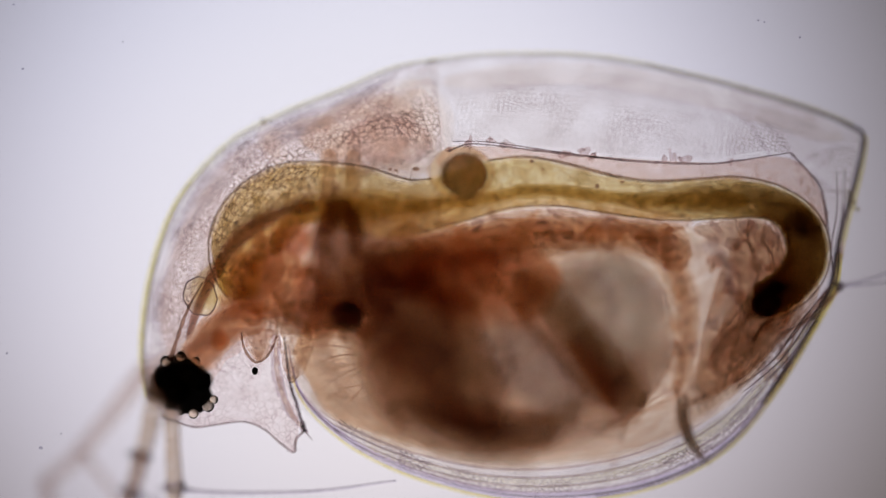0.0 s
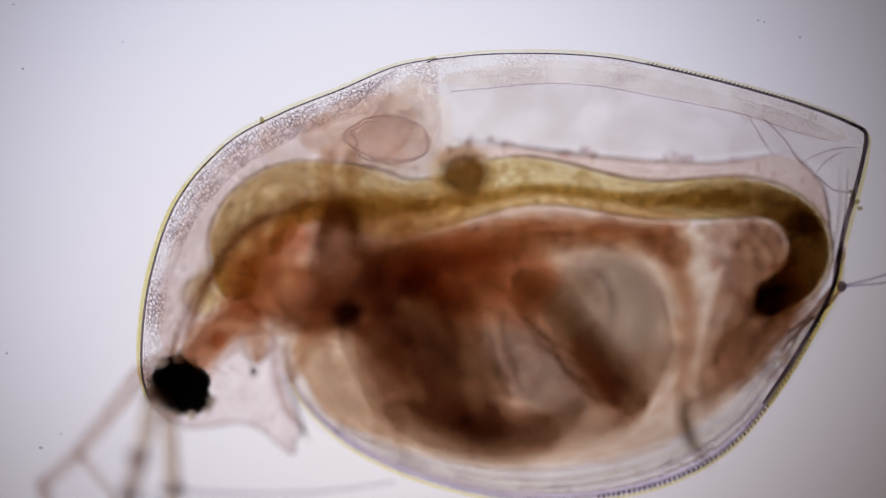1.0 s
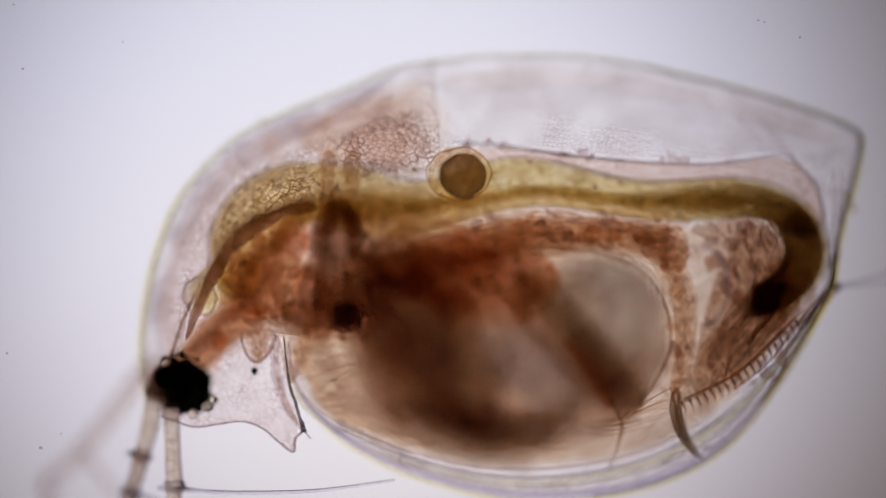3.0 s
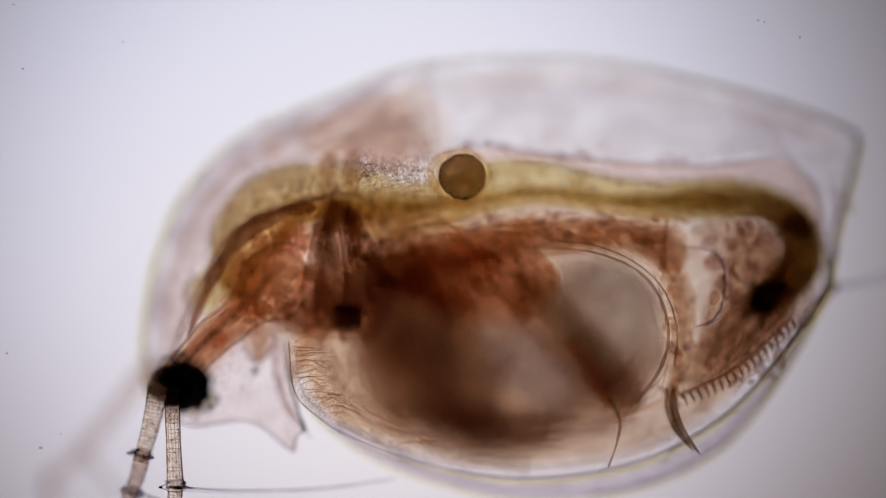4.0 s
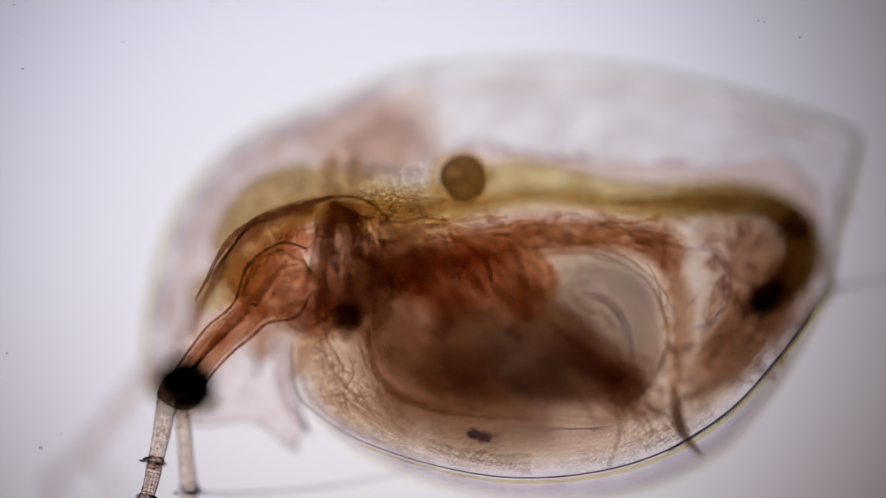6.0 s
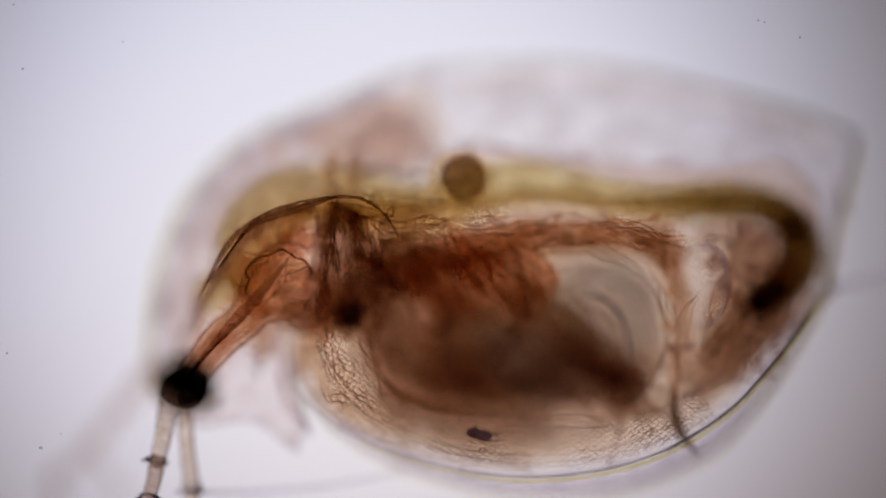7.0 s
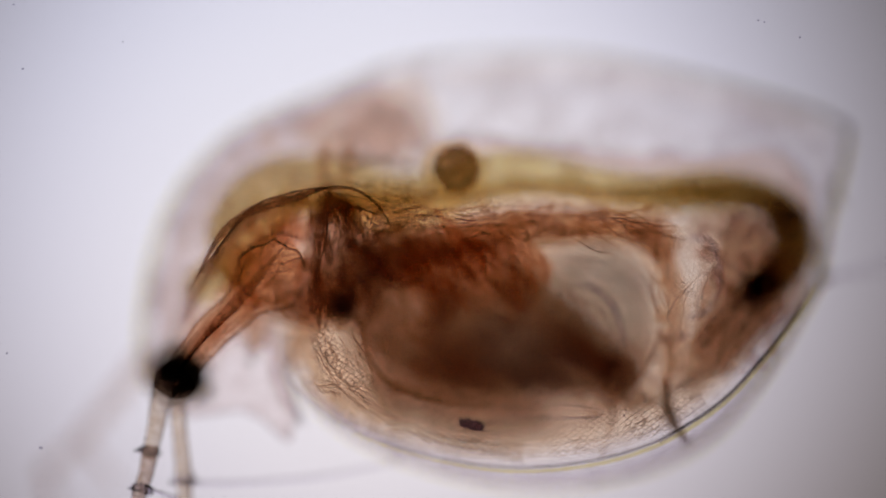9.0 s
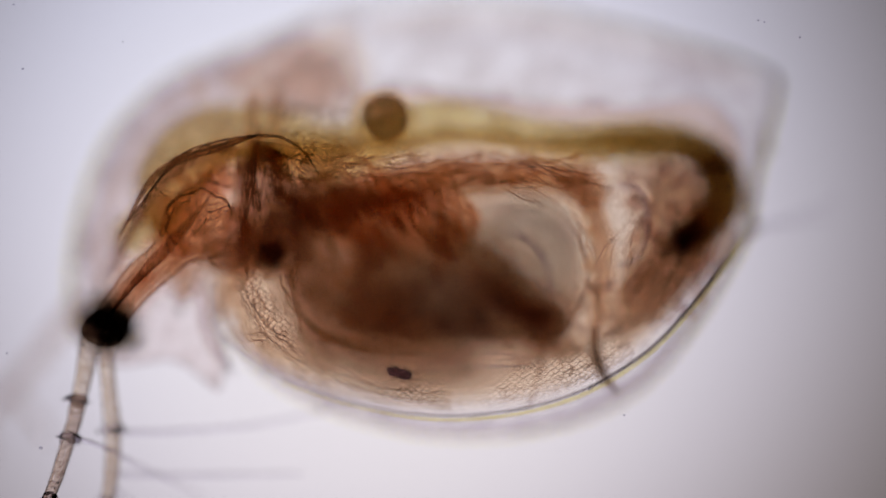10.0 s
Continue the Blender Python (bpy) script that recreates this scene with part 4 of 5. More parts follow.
    part("throat", loft([(478, 556), (488, 600), (498, 640), (508, 672)], [(572, 560), (556, 610), (540, 650), (524, 690)], [14, 20, 16, 8], 66, n=24, m=14, rough=5, size=18, ends=(0.2, 0.3), scales=(1, 0.7)), M_TRUNK, flea, "brownish folded throat skin")
    part("labrum_tip", loft([(420, 560), (480, 560), (540, 545)], [(440, 575), (500, 590), (560, 600)], [20, 28, 20], 100, n=20, m=14, rough=5), M_MUSCLE, flea)
    neck = tissue("neck_brown", (0.965, 0.935, 0.905), (0.89, 0.83, 0.77), 22, stretch=(2.4, 0.4, 1))
    for x0, x1 in ((566, 596), (608, 640)):
        part("neck_band", loft([(x0 - 2, 268), (x0 + 2, 330), (x0 - 6, 420)], [(x1 + 4, 262), (x1 - 2, 330), (x1 + 6, 420)], [6, 18, 22], 95, n=30, m=16, rough=6, size=18, ends=(0.2, 0.3), scales=(1, 0.7)), neck, flea, "faint brown muscle band across the neck")
    part("caecum_pulp", ball(458, 486, 80, 72, 58, 46, turn=30, rough=14, size=40, scales=(1, 0.8, 0.6)), tissue("pulp_brown", (0.955, 0.91, 0.86), (0.885, 0.80, 0.725), 36), flea, "brown pulp in the head")
    part("pink_gap", ball(522, 424, 120, 36, 40, 16, rough=6, scales=(1, 0.8, 0.6)), tissue("gap_pink", (0.975, 0.925, 0.90), (0.94, 0.86, 0.82), 18), flea)
    for i in range(6):
        x = 478 + 13 * i
        part("pillar", loft([(x, 392 - 4 * i), (x + 2, 415), (x + 6, 446)], [(x + 11, 390 - 4 * i), (x + 14, 415), (x + 18, 446)], [5, 9, 5], 150 + 5 * (i % 3), n=20, m=10, rough=2, size=14), tissue("pillar_pink", (0.95, 0.885, 0.85), (0.87, 0.77, 0.72), 12, stretch=(2.2, 0.5, 1)) if i == 0 else bpy.data.materials["pillar_pink"], flea, "pink muscle pillar under the ridge")
    strands("muscle_strand", rnd, 50, (562, 670), (410, 590), (180, 234), (40, 110), (72, 106), M_STRAND)
    for i in range(24):
        x1, y1 = 548 + 6.5 * i + rnd.uniform(-10, 10), 560 - 4.8 * i + rnd.uniform(-80, 10)
        mx, my = 590 + (x1 - 590) * rnd.uniform(0.35, 0.65) + rnd.uniform(-18, 18), 350 + (y1 - 350) * 0.5
        r = rnd.uniform(0.8, 2.2)
        part("fan_strand", tube([(592 + rnd.uniform(-9, 9), 349 + rnd.uniform(0, 14), 222), (mx, my, 231), (x1, y1, 222)], [0.7, r, 0.5], n=24, m=6, rough=1.2), M_SETA if i % 3 == 0 else M_STRAND, flea)
    strands("muscle_strand", rnd, 12, (470, 550), (390, 440), (185, 205), (40, 70), (70, 120), M_STRAND, radius=(0.7, 1.4))
    strands("head_strand", rnd, 28, (400, 545), (435, 565), (200, 234), (40, 90), (-70, 60), M_STRAND, radius=(0.7, 1.5), bend=22)
    strands("cheek_strand", rnd, 14, (560, 660), (580, 690), (190, 225), (40, 110), (40, 95), M_STRAND, radius=(0.7, 1.5))


shoulder()


def trunk():
    a = [(660, 430), (760, 415), (860, 385), (960, 372), (1060, 382), (1150, 392), (1230, 400)]
    b = [(660, 520), (760, 500), (860, 475), (950, 462), (1060, 445), (1150, 465), (1215, 500)]
    part("trunk", loft(a, b, [60, 70, 60, 50, 45, 42, 30], 90, n=60, m=22, rough=7, size=24, scales=(1.0, 0.8, 0.6)), M_TRUNK, flea, "mottled reddish-brown body wall under the gut")
    a = [(1130, 400), (1190, 430), (1225, 490), (1235, 560), (1225, 640), (1205, 700)]
    b = [(1110, 425), (1150, 460), (1185, 520), (1195, 580), (1190, 640), (1178, 700)]
    part("hind_limb", loft(a, b, [28, 30, 30, 26, 22, 16], 120, n=40, m=16, rough=5, size=20, scales=(1, 0.7, 0.4)), M_TRUNK, flea, "thin brown stalk beside the clear window")
    a = [(1215, 395), (1300, 385), (1375, 385), (1405, 430), (1392, 475), (1345, 508), (1300, 560)]
    b = [(1235, 420), (1290, 440), (1292, 470), (1292, 495), (1288, 525), (1280, 560), (1258, 610)]
    part("abdomen", loft(a, b, [30, 45, 50, 50, 44, 36, 24], 80, n=50, m=22, rough=8, size=18, scales=(1.0, 0.75)), M_ABDOMEN, flea, "mottled pinkish-brown abdomen")
    part("window", ball(1245, 490, 130, 40, 62, 24, turn=-10, rough=2), tissue("window_membrane", (0.985, 0.98, 0.985), (0.955, 0.95, 0.955), 30), flea, "clear round bubble in the abdomen")
    part("window_line", tube([(1205, 438, 165), (1250, 440, 168), (1280, 462, 168), (1286, 505, 168), (1278, 545, 168), (1262, 568, 166), (1232, 578, 165)], [0.8, 2.0, 3.4, 3.8, 3.0, 1.4], n=60, rough=1.4, flat=0.6), M_EDGE, flea, "blue-violet edge of the clear bubble")
    part("window_edge", tube([(1232, 430, 216), (1262, 436, 218), (1282, 456, 218), (1290, 492, 218), (1288, 530, 216), (1278, 560, 214)], [1.5, 4.0, 6.0, 5.5, 3.5, 1.5], n=60, rough=0.8, flat=0.4), M_FOLD, flea, "violet shaded edge of the clear bubble")
    rnd = random.Random(9)
    strands("stalk_fibre", rnd, 9, (1165, 1225), (410, 680), (130, 190), (80, 170), (68, 100), M_RIBBON, radius=(1.2, 3.0), bend=9)
    strands("belly_fibre", rnd, 14, (1240, 1320), (580, 630), (125, 165), (50, 90), (110, 150), M_STRAND, radius=(0.7, 1.6), bend=8)
    strands("abdomen_fibre", rnd, 12, (1280, 1395), (395, 500), (110, 170), (20, 60), (-40, 90), M_STRAND, radius=(0.8, 1.8), bend=16)
    strands("abdomen_fold", rnd, 18, (1322, 1395), (400, 520), (50, 95), (40, 120), (60, 112), M_STRAND, radius=(0.9, 2.6), bend=14)
    strands("abdomen_fold", rnd, 24, (1275, 1395), (540, 670), (50, 100), (60, 140), (96, 142), M_STRAND, radius=(0.8, 2.2), bend=12)
    strands("trunk_fold", rnd, 20, (880, 1180), (385, 440), (50, 100), (30, 90), (-20, 20), M_RIBBON, radius=(1.5, 4.0), bend=9)
    strands("trunk_fibre", rnd, 32, (680, 1180), (384, 440), (150, 215), (60, 180), (-14, 12), M_RIBBON, radius=(1.5, 5.0))
    strands("limb_fibre", rnd, 50, (650, 960), (430, 560), (165, 232), (60, 150), (30, 75), M_RIBBON, radius=(2.0, 8.0), bend=12)


trunk()


def limbs():
    """Leaf-like limbs in a basket between the shell halves, thick and brown at the root, pale between."""
    parts = {}
    wide = tuple(np.linspace(1, 0.62, 5))
    pb = q(880, 610, -110)
    parts["basket"] = part("limb_basket", loft([(612, 510), (655, 440), (790, 440), (915, 490), (1000, 570), (1085, 650), (1140, 700)], [(622, 650), (664, 735), (765, 795), (900, 822), (1030, 805), (1110, 765), (1150, 730)], [50, 80, 90, 90, 80, 60, 30], -110, n=60, m=30, rough=9, size=70, scales=wide), M_BASKET, flea,
                           "hazy brown basket of leaf-like limbs", pivot=pb)
    pm = q(700, 480, -110)
    parts["mass"] = part("limb_root", loft([(606, 430), (590, 530), (600, 640), (646, 730), (760, 795), (880, 825), (990, 815)], [(800, 440), (860, 500), (868, 570), (848, 630), (850, 690), (900, 745), (990, 775)], [60, 80, 85, 80, 66, 50, 30], -110, n=60, m=26, rough=9, size=60, ends=(0.22, 0.15), scales=tuple(np.linspace(1, 0.4, 8))), M_ROOT, flea, "dense dark brown mass of limb roots", pivot=pm)
    for k in range(4):
        part("limb_fluid", loft([(590, 520), (660, 430), (800, 405), (950, 405), (1080, 425), (1165, 490), (1196, 590)], [(610, 690), (680, 770), (790, 810), (900, 822), (1030, 805), (1130, 750), (1196, 640)], [50, 80, 90, 90, 80, 60, 30], -30, n=60, m=30, rough=8, size=70, seed=k, ends=(0.2, 0.2), scales=(1 - 0.05 * k,)), M_LIMB_HAZE, flea, "brownish fluid between the limbs")
    for k in range(5):
        part("limb_fluid", loft([(656, 745), (760, 808), (860, 830), (945, 820), (1000, 790)], [(700, 690), (800, 732), (880, 745), (940, 740), (985, 735)], [30, 40, 40, 36, 20], -40, n=44, m=18, rough=6, size=40, seed=k + 70, scales=(1 - 0.12 * k,)), M_LIMB_HAZE, flea, "brownish fluid between the limbs")
    part("limb_root", ball(736, 622, -95, 112, 108, 60, rough=14, size=60, scales=tuple(np.linspace(1, 0.3, 4))), M_ROOT, flea, "dark brown core of the limb basket")
    part("basket_skin", loft([(640, 530), (644, 630), (688, 718), (790, 766), (900, 776), (985, 768)], [(716, 530), (728, 612), (778, 672), (850, 706), (920, 716), (985, 722)], [14, 22, 24, 24, 20, 10], -30, n=44, m=16, rough=8, size=26, ends=(0.25, 0.3), scales=(1, 0.65)), M_MOTTLE, flea, "brown skin round the limb basket")
    pf = q(900, 760, -120)
    parts["fringe"] = part("limb_fringe", loft([(690, 735), (800, 800), (900, 812), (990, 788), (1050, 745)], [(760, 690), (850, 735), (930, 736), (990, 714), (1045, 698)], [40, 50, 48, 40, 20], -120, n=44, m=20, rough=7, size=50, scales=tuple(np.linspace(1, 0.4, 5))), M_LIMB, flea, "brown fringe of limbs", pivot=pf)
    part("limb", loft([(700, 425), (790, 415), (880, 402), (966, 408)], [(735, 575), (820, 585), (930, 580), (1018, 560)], [50, 56, 50, 30], 150, n=40, m=24, rough=6, size=34, ends=(0.2, 0.5), scales=tuple(np.linspace(1, 0.5, 4))), M_RED, flea, "red-brown limb muscle")
    pv = q(880, 500, -100)
    parts["bar"] = part("limb", loft([(915, 462), (990, 484), (1048, 556), (1118, 628), (1170, 692)], [(892, 522), (930, 556), (1000, 622), (1054, 694), (1106, 752)], [34, 36, 34, 30, 20], [-20, 10, 40, 60, 70], n=44, m=22, rough=6, size=40, scales=tuple(np.linspace(1, 0.3, 7))), M_BAR, flea, "dark slanting limb blade", pivot=pv)
    pe = q(1045, 660, 140)
    parts["edge"] = part("limb_edge", loft([(1004, 592), (1042, 624), (1072, 665), (1092, 716)], [(992, 606), (1020, 640), (1046, 682), (1070, 726)], [8, 12, 13, 8], 140, n=30, m=14, rough=5, size=18, ends=(0.35, 0.3), scales=(1, 0.65)), tissue("blade_edge_orange", (0.975, 0.905, 0.845), (0.935, 0.83, 0.75), 22), flea, "orange edge of the limb blade", pivot=pe)
    part("limb_window", ball(1085, 545, -10, 118, 112, 40, turn=-30, rough=6, size=50, scales=(1, 0.9, 0.8, 0.7, 0.6)), M_CLEAR, flea, "pale clear limb blade with combed bristles")
    part("limb_blade", ball(1135, 655, -70, 88, 58, 34, turn=35, rough=7, size=40, scales=(1, 0.9, 0.8, 0.7, 0.6, 0.5, 0.4)), M_LIMB_HAZE, flea, "brown limb blade behind the clear one")
    part("window_rim", tube([(965, 438, 150), (1010, 440, 150), (1070, 450, 150), (1130, 478, 150), (1170, 525, 150), (1186, 590, 148), (1172, 650, 146), (1130, 712, 140)], [1.2, 1.8, 2.0, 2.4, 2.6, 3.0, 3.4, 2.4], n=90, rough=0.4), M_SETA, flea)
    part("window_rim", tube([(985, 425, 160), (1050, 432, 160), (1120, 460, 160), (1175, 510, 158), (1200, 580, 156), (1196, 650, 150)], 1.5, n=70, rough=0.4), M_SETA, flea)
    for i in range(38):
        x, h = 990 + 5 * i, 88 if i % 2 else 135
        y = 459 + 0.0016 * (x - 1000) ** 2 + 2 * math.sin(1.9 * i)
        part("comb_bristle", tube([(x, y, h), (x + 3, y + 34, h), (x + 10, y + 76 - 0.9 * i + 8 * math.sin(2.7 * i), h - 2)], [0.7, 1.0, 0.5], n=14, m=5), M_FOLD, flea)
    part("limb_blade", ball(945, 655, -110, 118, 68, 30, turn=-36, rough=3, scales=(1, 0.85, 0.7)), tissue("blade_mauve", (0.950, 0.956, 0.968), (0.905, 0.912, 0.935), 40), flea, "pale mauve limb blade")
    pc = q(800, 560, 20)
    parts["sweep"] = part("limb_plate", loft([(770, 520), (860, 512), (950, 528), (1040, 592), (1105, 690)], [(770, 660), (830, 705), (900, 728), (970, 728), (1045, 735)], [30, 34, 34, 30, 18], 40, n=44, m=20, rough=8, size=46, scales=tuple(np.linspace(1, 0.4, 6))), M_LIMB, flea,
                          "brown limb plate that swings forward", pivot=pc)
    srnd = random.Random(77)
    strands("plate_fibre", srnd, 34, (800, 1070), (545, 715), (70, 160), (60, 170), (12, 50), M_MOTTLE, radius=(2.0, 7.0), bend=16, parent=parts["sweep"], base=pc)
    for i in range(26):
        r = srnd.uniform(14, 40)
        part("plate_clump", ball(srnd.uniform(740, 1050), srnd.uniform(560, 712), srnd.uniform(70, 165), r, r * srnd.uniform(0.3, 0.6), r * 0.3, turn=srnd.uniform(-60, 10), n=9, m=14, rough=r * 0.45, size=r * 0.7, seed=srnd.uniform(0, 50)), CLUMPS[srnd.choice((0, 0, 1, 3))], parts["sweep"], base=pc)
    pt = q(1090, 690, 120)
    parts["tips"] = part("limb_tip", loft([(1010, 590), (1085, 625), (1158, 672), (1192, 716)], [(990, 626), (1046, 680), (1096, 732), (1150, 752)], [16, 22, 20, 8], [60, 90, 130, 160], n=36, m=16, rough=8, size=20, scales=(1, 0.65)), M_LIMB, flea, "dark brown limb tips with bristles", pivot=pt)
    part("inner_rim", tube([(1026, 518, 190), (1062, 524, 192), (1094, 552, 192), (1112, 592, 192), (1116, 636, 190)], [2, 5.5, 6.5, 5.5, 3], n=50, rough=0.6, flat=0.4), M_FOLD, parts["tips"], base=pt)
    part("inner_rim", tube([(1034, 526, 205), (1066, 535, 208), (1092, 562, 208), (1104, 600, 206), (1106, 640, 200)], [1.0, 1.6, 1.8, 1.6, 1.0], n=50, rough=0.6), M_FOLD, parts["tips"], base=pt)
    part("limb_blade", ball(1045, 600, 212, 62, 82, 8, turn=20, rough=3), M_LIMB_HAZE, parts["tips"], "thin brownish limb blade with a round edge", base=pt)
    part("basket_line", tube([(648, 585, 180), (655, 640, 182), (680, 685, 184), (725, 715, 185), (800, 735, 185), (880, 742, 184)], [2.5, 5.0, 6.0, 5.0, 3.0, 1.5], n=60, rough=1.2), M_STRAND, parts["tips"], base=pt)
    strands("mass_fibre", srnd, 20, (660, 900), (590, 722), (40, 130), (50, 130), (0, 55), M_ORANGE, radius=(3.0, 9.0), bend=16, parent=parts["tips"], base=pt)
    strands("mass_fibre", srnd, 24, (650, 900), (600, 730), (60, 160), (40, 110), (-5, 60), M_MOTTLE, radius=(1.5, 5.0), bend=14, parent=parts["tips"], base=pt)
    strands("blade_fibre", srnd, 20, (930, 1090), (540, 680), (70, 165), (50, 120), (30, 62), M_MOTTLE, radius=(1.5, 6.0), bend=10, parent=parts["tips"], base=pt)
    strands("tip_fibre", srnd, 30, (1050, 1160), (630, 735), (110, 190), (50, 110), (25, 70), M_MOTTLE, radius=(1.5, 5.0), bend=8, parent=parts["tips"], base=pt)
    for i in range(14):
        x, y, b = 1086 + 5 * i, 708 + 2.5 * (i % 5), srnd.uniform(-14, 14)
        part("tip_seta", tube([(x, y, 140), (x - 12 + 4 * i, y + 24 + b / 2, 150), (x - 30 + 8 * i, y + 50 + b, 156)], [1.6, 1.3, 0.5], n=18, m=6, rough=0.4), M_SETA, parts["tips"], base=pt)
    for i in range(18):
        r = srnd.uniform(7, 17)
        part("tip_clump", ball(srnd.uniform(1068, 1165), srnd.uniform(640, 732), srnd.uniform(120, 195), r, r * srnd.uniform(0.3, 0.6), r * 0.35, turn=srnd.uniform(20, 80), n=9, m=14, rough=r * 0.4, size=r * 0.8, seed=srnd.uniform(0, 50)), CLUMPS[0], parts["tips"], base=pt)
    part("filter_seta", tube([(1080, 700, 130), (1100, 745, 140), (1092, 790, 150), (1078, 828, 150)], [3, 3.4, 2.2, 1.2], n=24, rough=0.5), M_SETA, flea)
    rnd = random.Random(12)
    for i in range(12):
        part("filter_seta", tube([(1010 + 8 * i, 760 + rnd.uniform(-16, 10), 90), (1070 + 8 * i, 768 - 6 * i + rnd.uniform(-8, 8), 100), (1160 + 6 * i, 748 - 7 * i + rnd.uniform(-10, 12), 110)], [1.1, 1.3, 0.6], n=20, rough=0.5), M_RIBBON, flea)
    for k in range(6):
        strands("bar_fibre", rnd, 6, (885 + 35 * k, 930 + 35 * k), (530 + 30 * k, 580 + 30 * k), (-90, -20), (70, 150), (30, 56), M_MOTTLE, radius=(2.0, 5.0), bend=8, parent=parts["bar"], base=pv)
    strands("root_fringe", rnd, 44, (660, 1000), (735, 790), (110, 190), (40, 120), (-8, 24), M_RIBBON, radius=(0.8, 2.6), bend=8, parent=parts["mass"], base=pm)
    strands("root_fibre", rnd, 30, (660, 850), (470, 770), (-200, -90), (60, 160), (10, 80), M_MOTTLE, radius=(2.5, 7.0), bend=22)
    part("limb_root", ball(704, 478, 150, 66, 52, 36, turn=-20, rough=14, size=30), M_LIMB, flea, "dark brown root of the first limb")
    strands("cheek_wrinkle", rnd, 22, (575, 690), (600, 715), (215, 232), (30, 80), (30, 75), M_SETA, radius=(0.5, 1.0))
    strands("shoulder_wrinkle", rnd, 46, (552, 700), (365, 570), (220, 236), (20, 70), (60, 125), M_STRAND, radius=(0.8, 2.0))
    strands("belly_wrinkle", rnd, 22, (1205, 1330), (520, 640), (205, 234), (40, 100), (100, 150), M_STRAND, radius=(0.5, 1.4), bend=8)
    strands("trunk_wrinkle", rnd, 34, (690, 1180), (385, 440), (212, 236), (40, 120), (-22, 8), M_RIBBON, radius=(1.0, 3.2), bend=7)
    strands("trunk_wrinkle", rnd, 9, (690, 1180), (390, 430), (222, 234), (40, 110), (-20, 6), M_STRAND, radius=(0.6, 1.2), bend=7)
    strands("stalk_wrinkle", rnd, 6, (1170, 1215), (470, 680), (200, 226), (40, 90), (70, 110), M_RIBBON, radius=(0.8, 1.8), bend=9)
    strands("limb_flame", rnd, 16, (760, 970), (430, 550), (170, 225), (50, 120), (35, 80), bpy.data.materials["blade_edge_orange"], radius=(3.0, 8.0), bend=12)
    strands("limb_wrinkle", rnd, 16, (740, 960), (420, 540), (205, 232), (50, 130), (35, 75), M_RIBBON, radius=(1.5, 5.0), bend=10)
    strands("window_fibre", rnd, 16, (1000, 1180), (400, 450), (190, 228), (60, 160), (8, 30), M_STRAND, radius=(0.7, 1.4), bend=8)
    strands("limb_seta", rnd, 9, (1060, 1150), (650, 720), (150, 205), (60, 130), (110, 150), M_STRAND, radius=(0.7, 1.8), bend=6)
    strands("limb_seta", rnd, 9, (880, 1080), (735, 765), (165, 215), (60, 140), (-6, 8), M_BRISTLE, radius=(0.7, 1.5), bend=4)
    return parts


limb = limbs()


def body_fluid():
    a = [(350, 520), (420, 400), (540, 330), (720, 330), (900, 330), (1020, 340), (1120, 352), (1230, 372)]
    b = [(430, 590), (520, 600), (620, 590), (740, 530), (880, 460), (1000, 432), (1110, 430), (1220, 425)]
    for k in range(5):
        part("body_fluid", loft(a, b, [40, 80, 110, 120, 120, 110, 90, 50], 20, n=60, m=30, rough=8, size=60, seed=k, scales=(1 - 0.1 * k,)), M_HAZE, flea, "peach-tinted body fluid")
    a = [(516, 585), (620, 440), (760, 410), (900, 385), (1060, 385), (1220, 392), (1350, 385), (1430, 470)]
    b = [(520, 665), (600, 755), (740, 808), (900, 835), (1060, 826), (1190, 785), (1310, 700), (1425, 560)]
    for k in range(4):
        part("belly_fluid", loft(a, b, [50, 80, 100, 100, 90, 80, 50, 20], 40, n=70, m=30, rough=7, size=60, seed=k + 20, ends=(0.12, 0.15), scales=(1 - 0.03 * k,)), M_BELLY, flea, "tan-tinted body fluid round the limbs")
    hind = tissue("hind_fluid", (0.978, 0.962, 0.950), (0.940, 0.914, 0.892), 26, stretch=(0.6, 1.6, 1), turn=45)
    for k in range(4):
        part("hind_fluid", loft([(1288, 396), (1345, 386), (1410, 422), (1448, 490)], [(1205, 765), (1290, 708), (1385, 612), (1452, 535)], [40, 50, 40, 20], 60, n=40, m=24, rough=7, size=30, seed=k + 60, ends=(0.2, 0.15), scales=(1 - 0.06 * k,)), hind, flea, "brownish fluid in the hind body")
    rnd = random.Random(21)
    for x, y, z, count, size, kinds in (((650, 930), (415, 550), (120, 224), 18, (14, 44), (0, 0, 1, 3)), ((552, 640), (380, 560), (150, 222), 46, (7, 20), (0, 0, 3, 0)), ((556, 690), (370, 600), (90, 205), 64, (8, 22), (0, 0, 0, 3)),
                                        ((800, 1240), (372, 440), (60, 200), 52, (7, 20), (2, 0, 2, 3)), ((1250, 1400), (395, 560), (60, 185), 66, (6, 18), (3, 0, 3, 1)), ((400, 545), (400, 560), (60, 190), 34, (9, 24), (1, 2, 0, 2)),
                                        ((1176, 1206), (450, 700), (90, 170), 20, (6, 16), (1, 2, 3, 0)), ((1215, 1390), (570, 680), (90, 165), 34, (6, 20), (3, 1, 0, 3))):
        for i in range(count):
            r = rnd.uniform(*size)
            part("tissue_clump", ball(rnd.uniform(*x), rnd.uniform(*y), rnd.uniform(*z), r, r * rnd.uniform(0.35, 0.8), r * 0.4, turn=rnd.uniform(0, 180), n=9, m=14, rough=r * 0.28, size=r * 1.0, seed=rnd.uniform(0, 50)), CLUMPS[rnd.choice(kinds)], flea)


body_fluid()


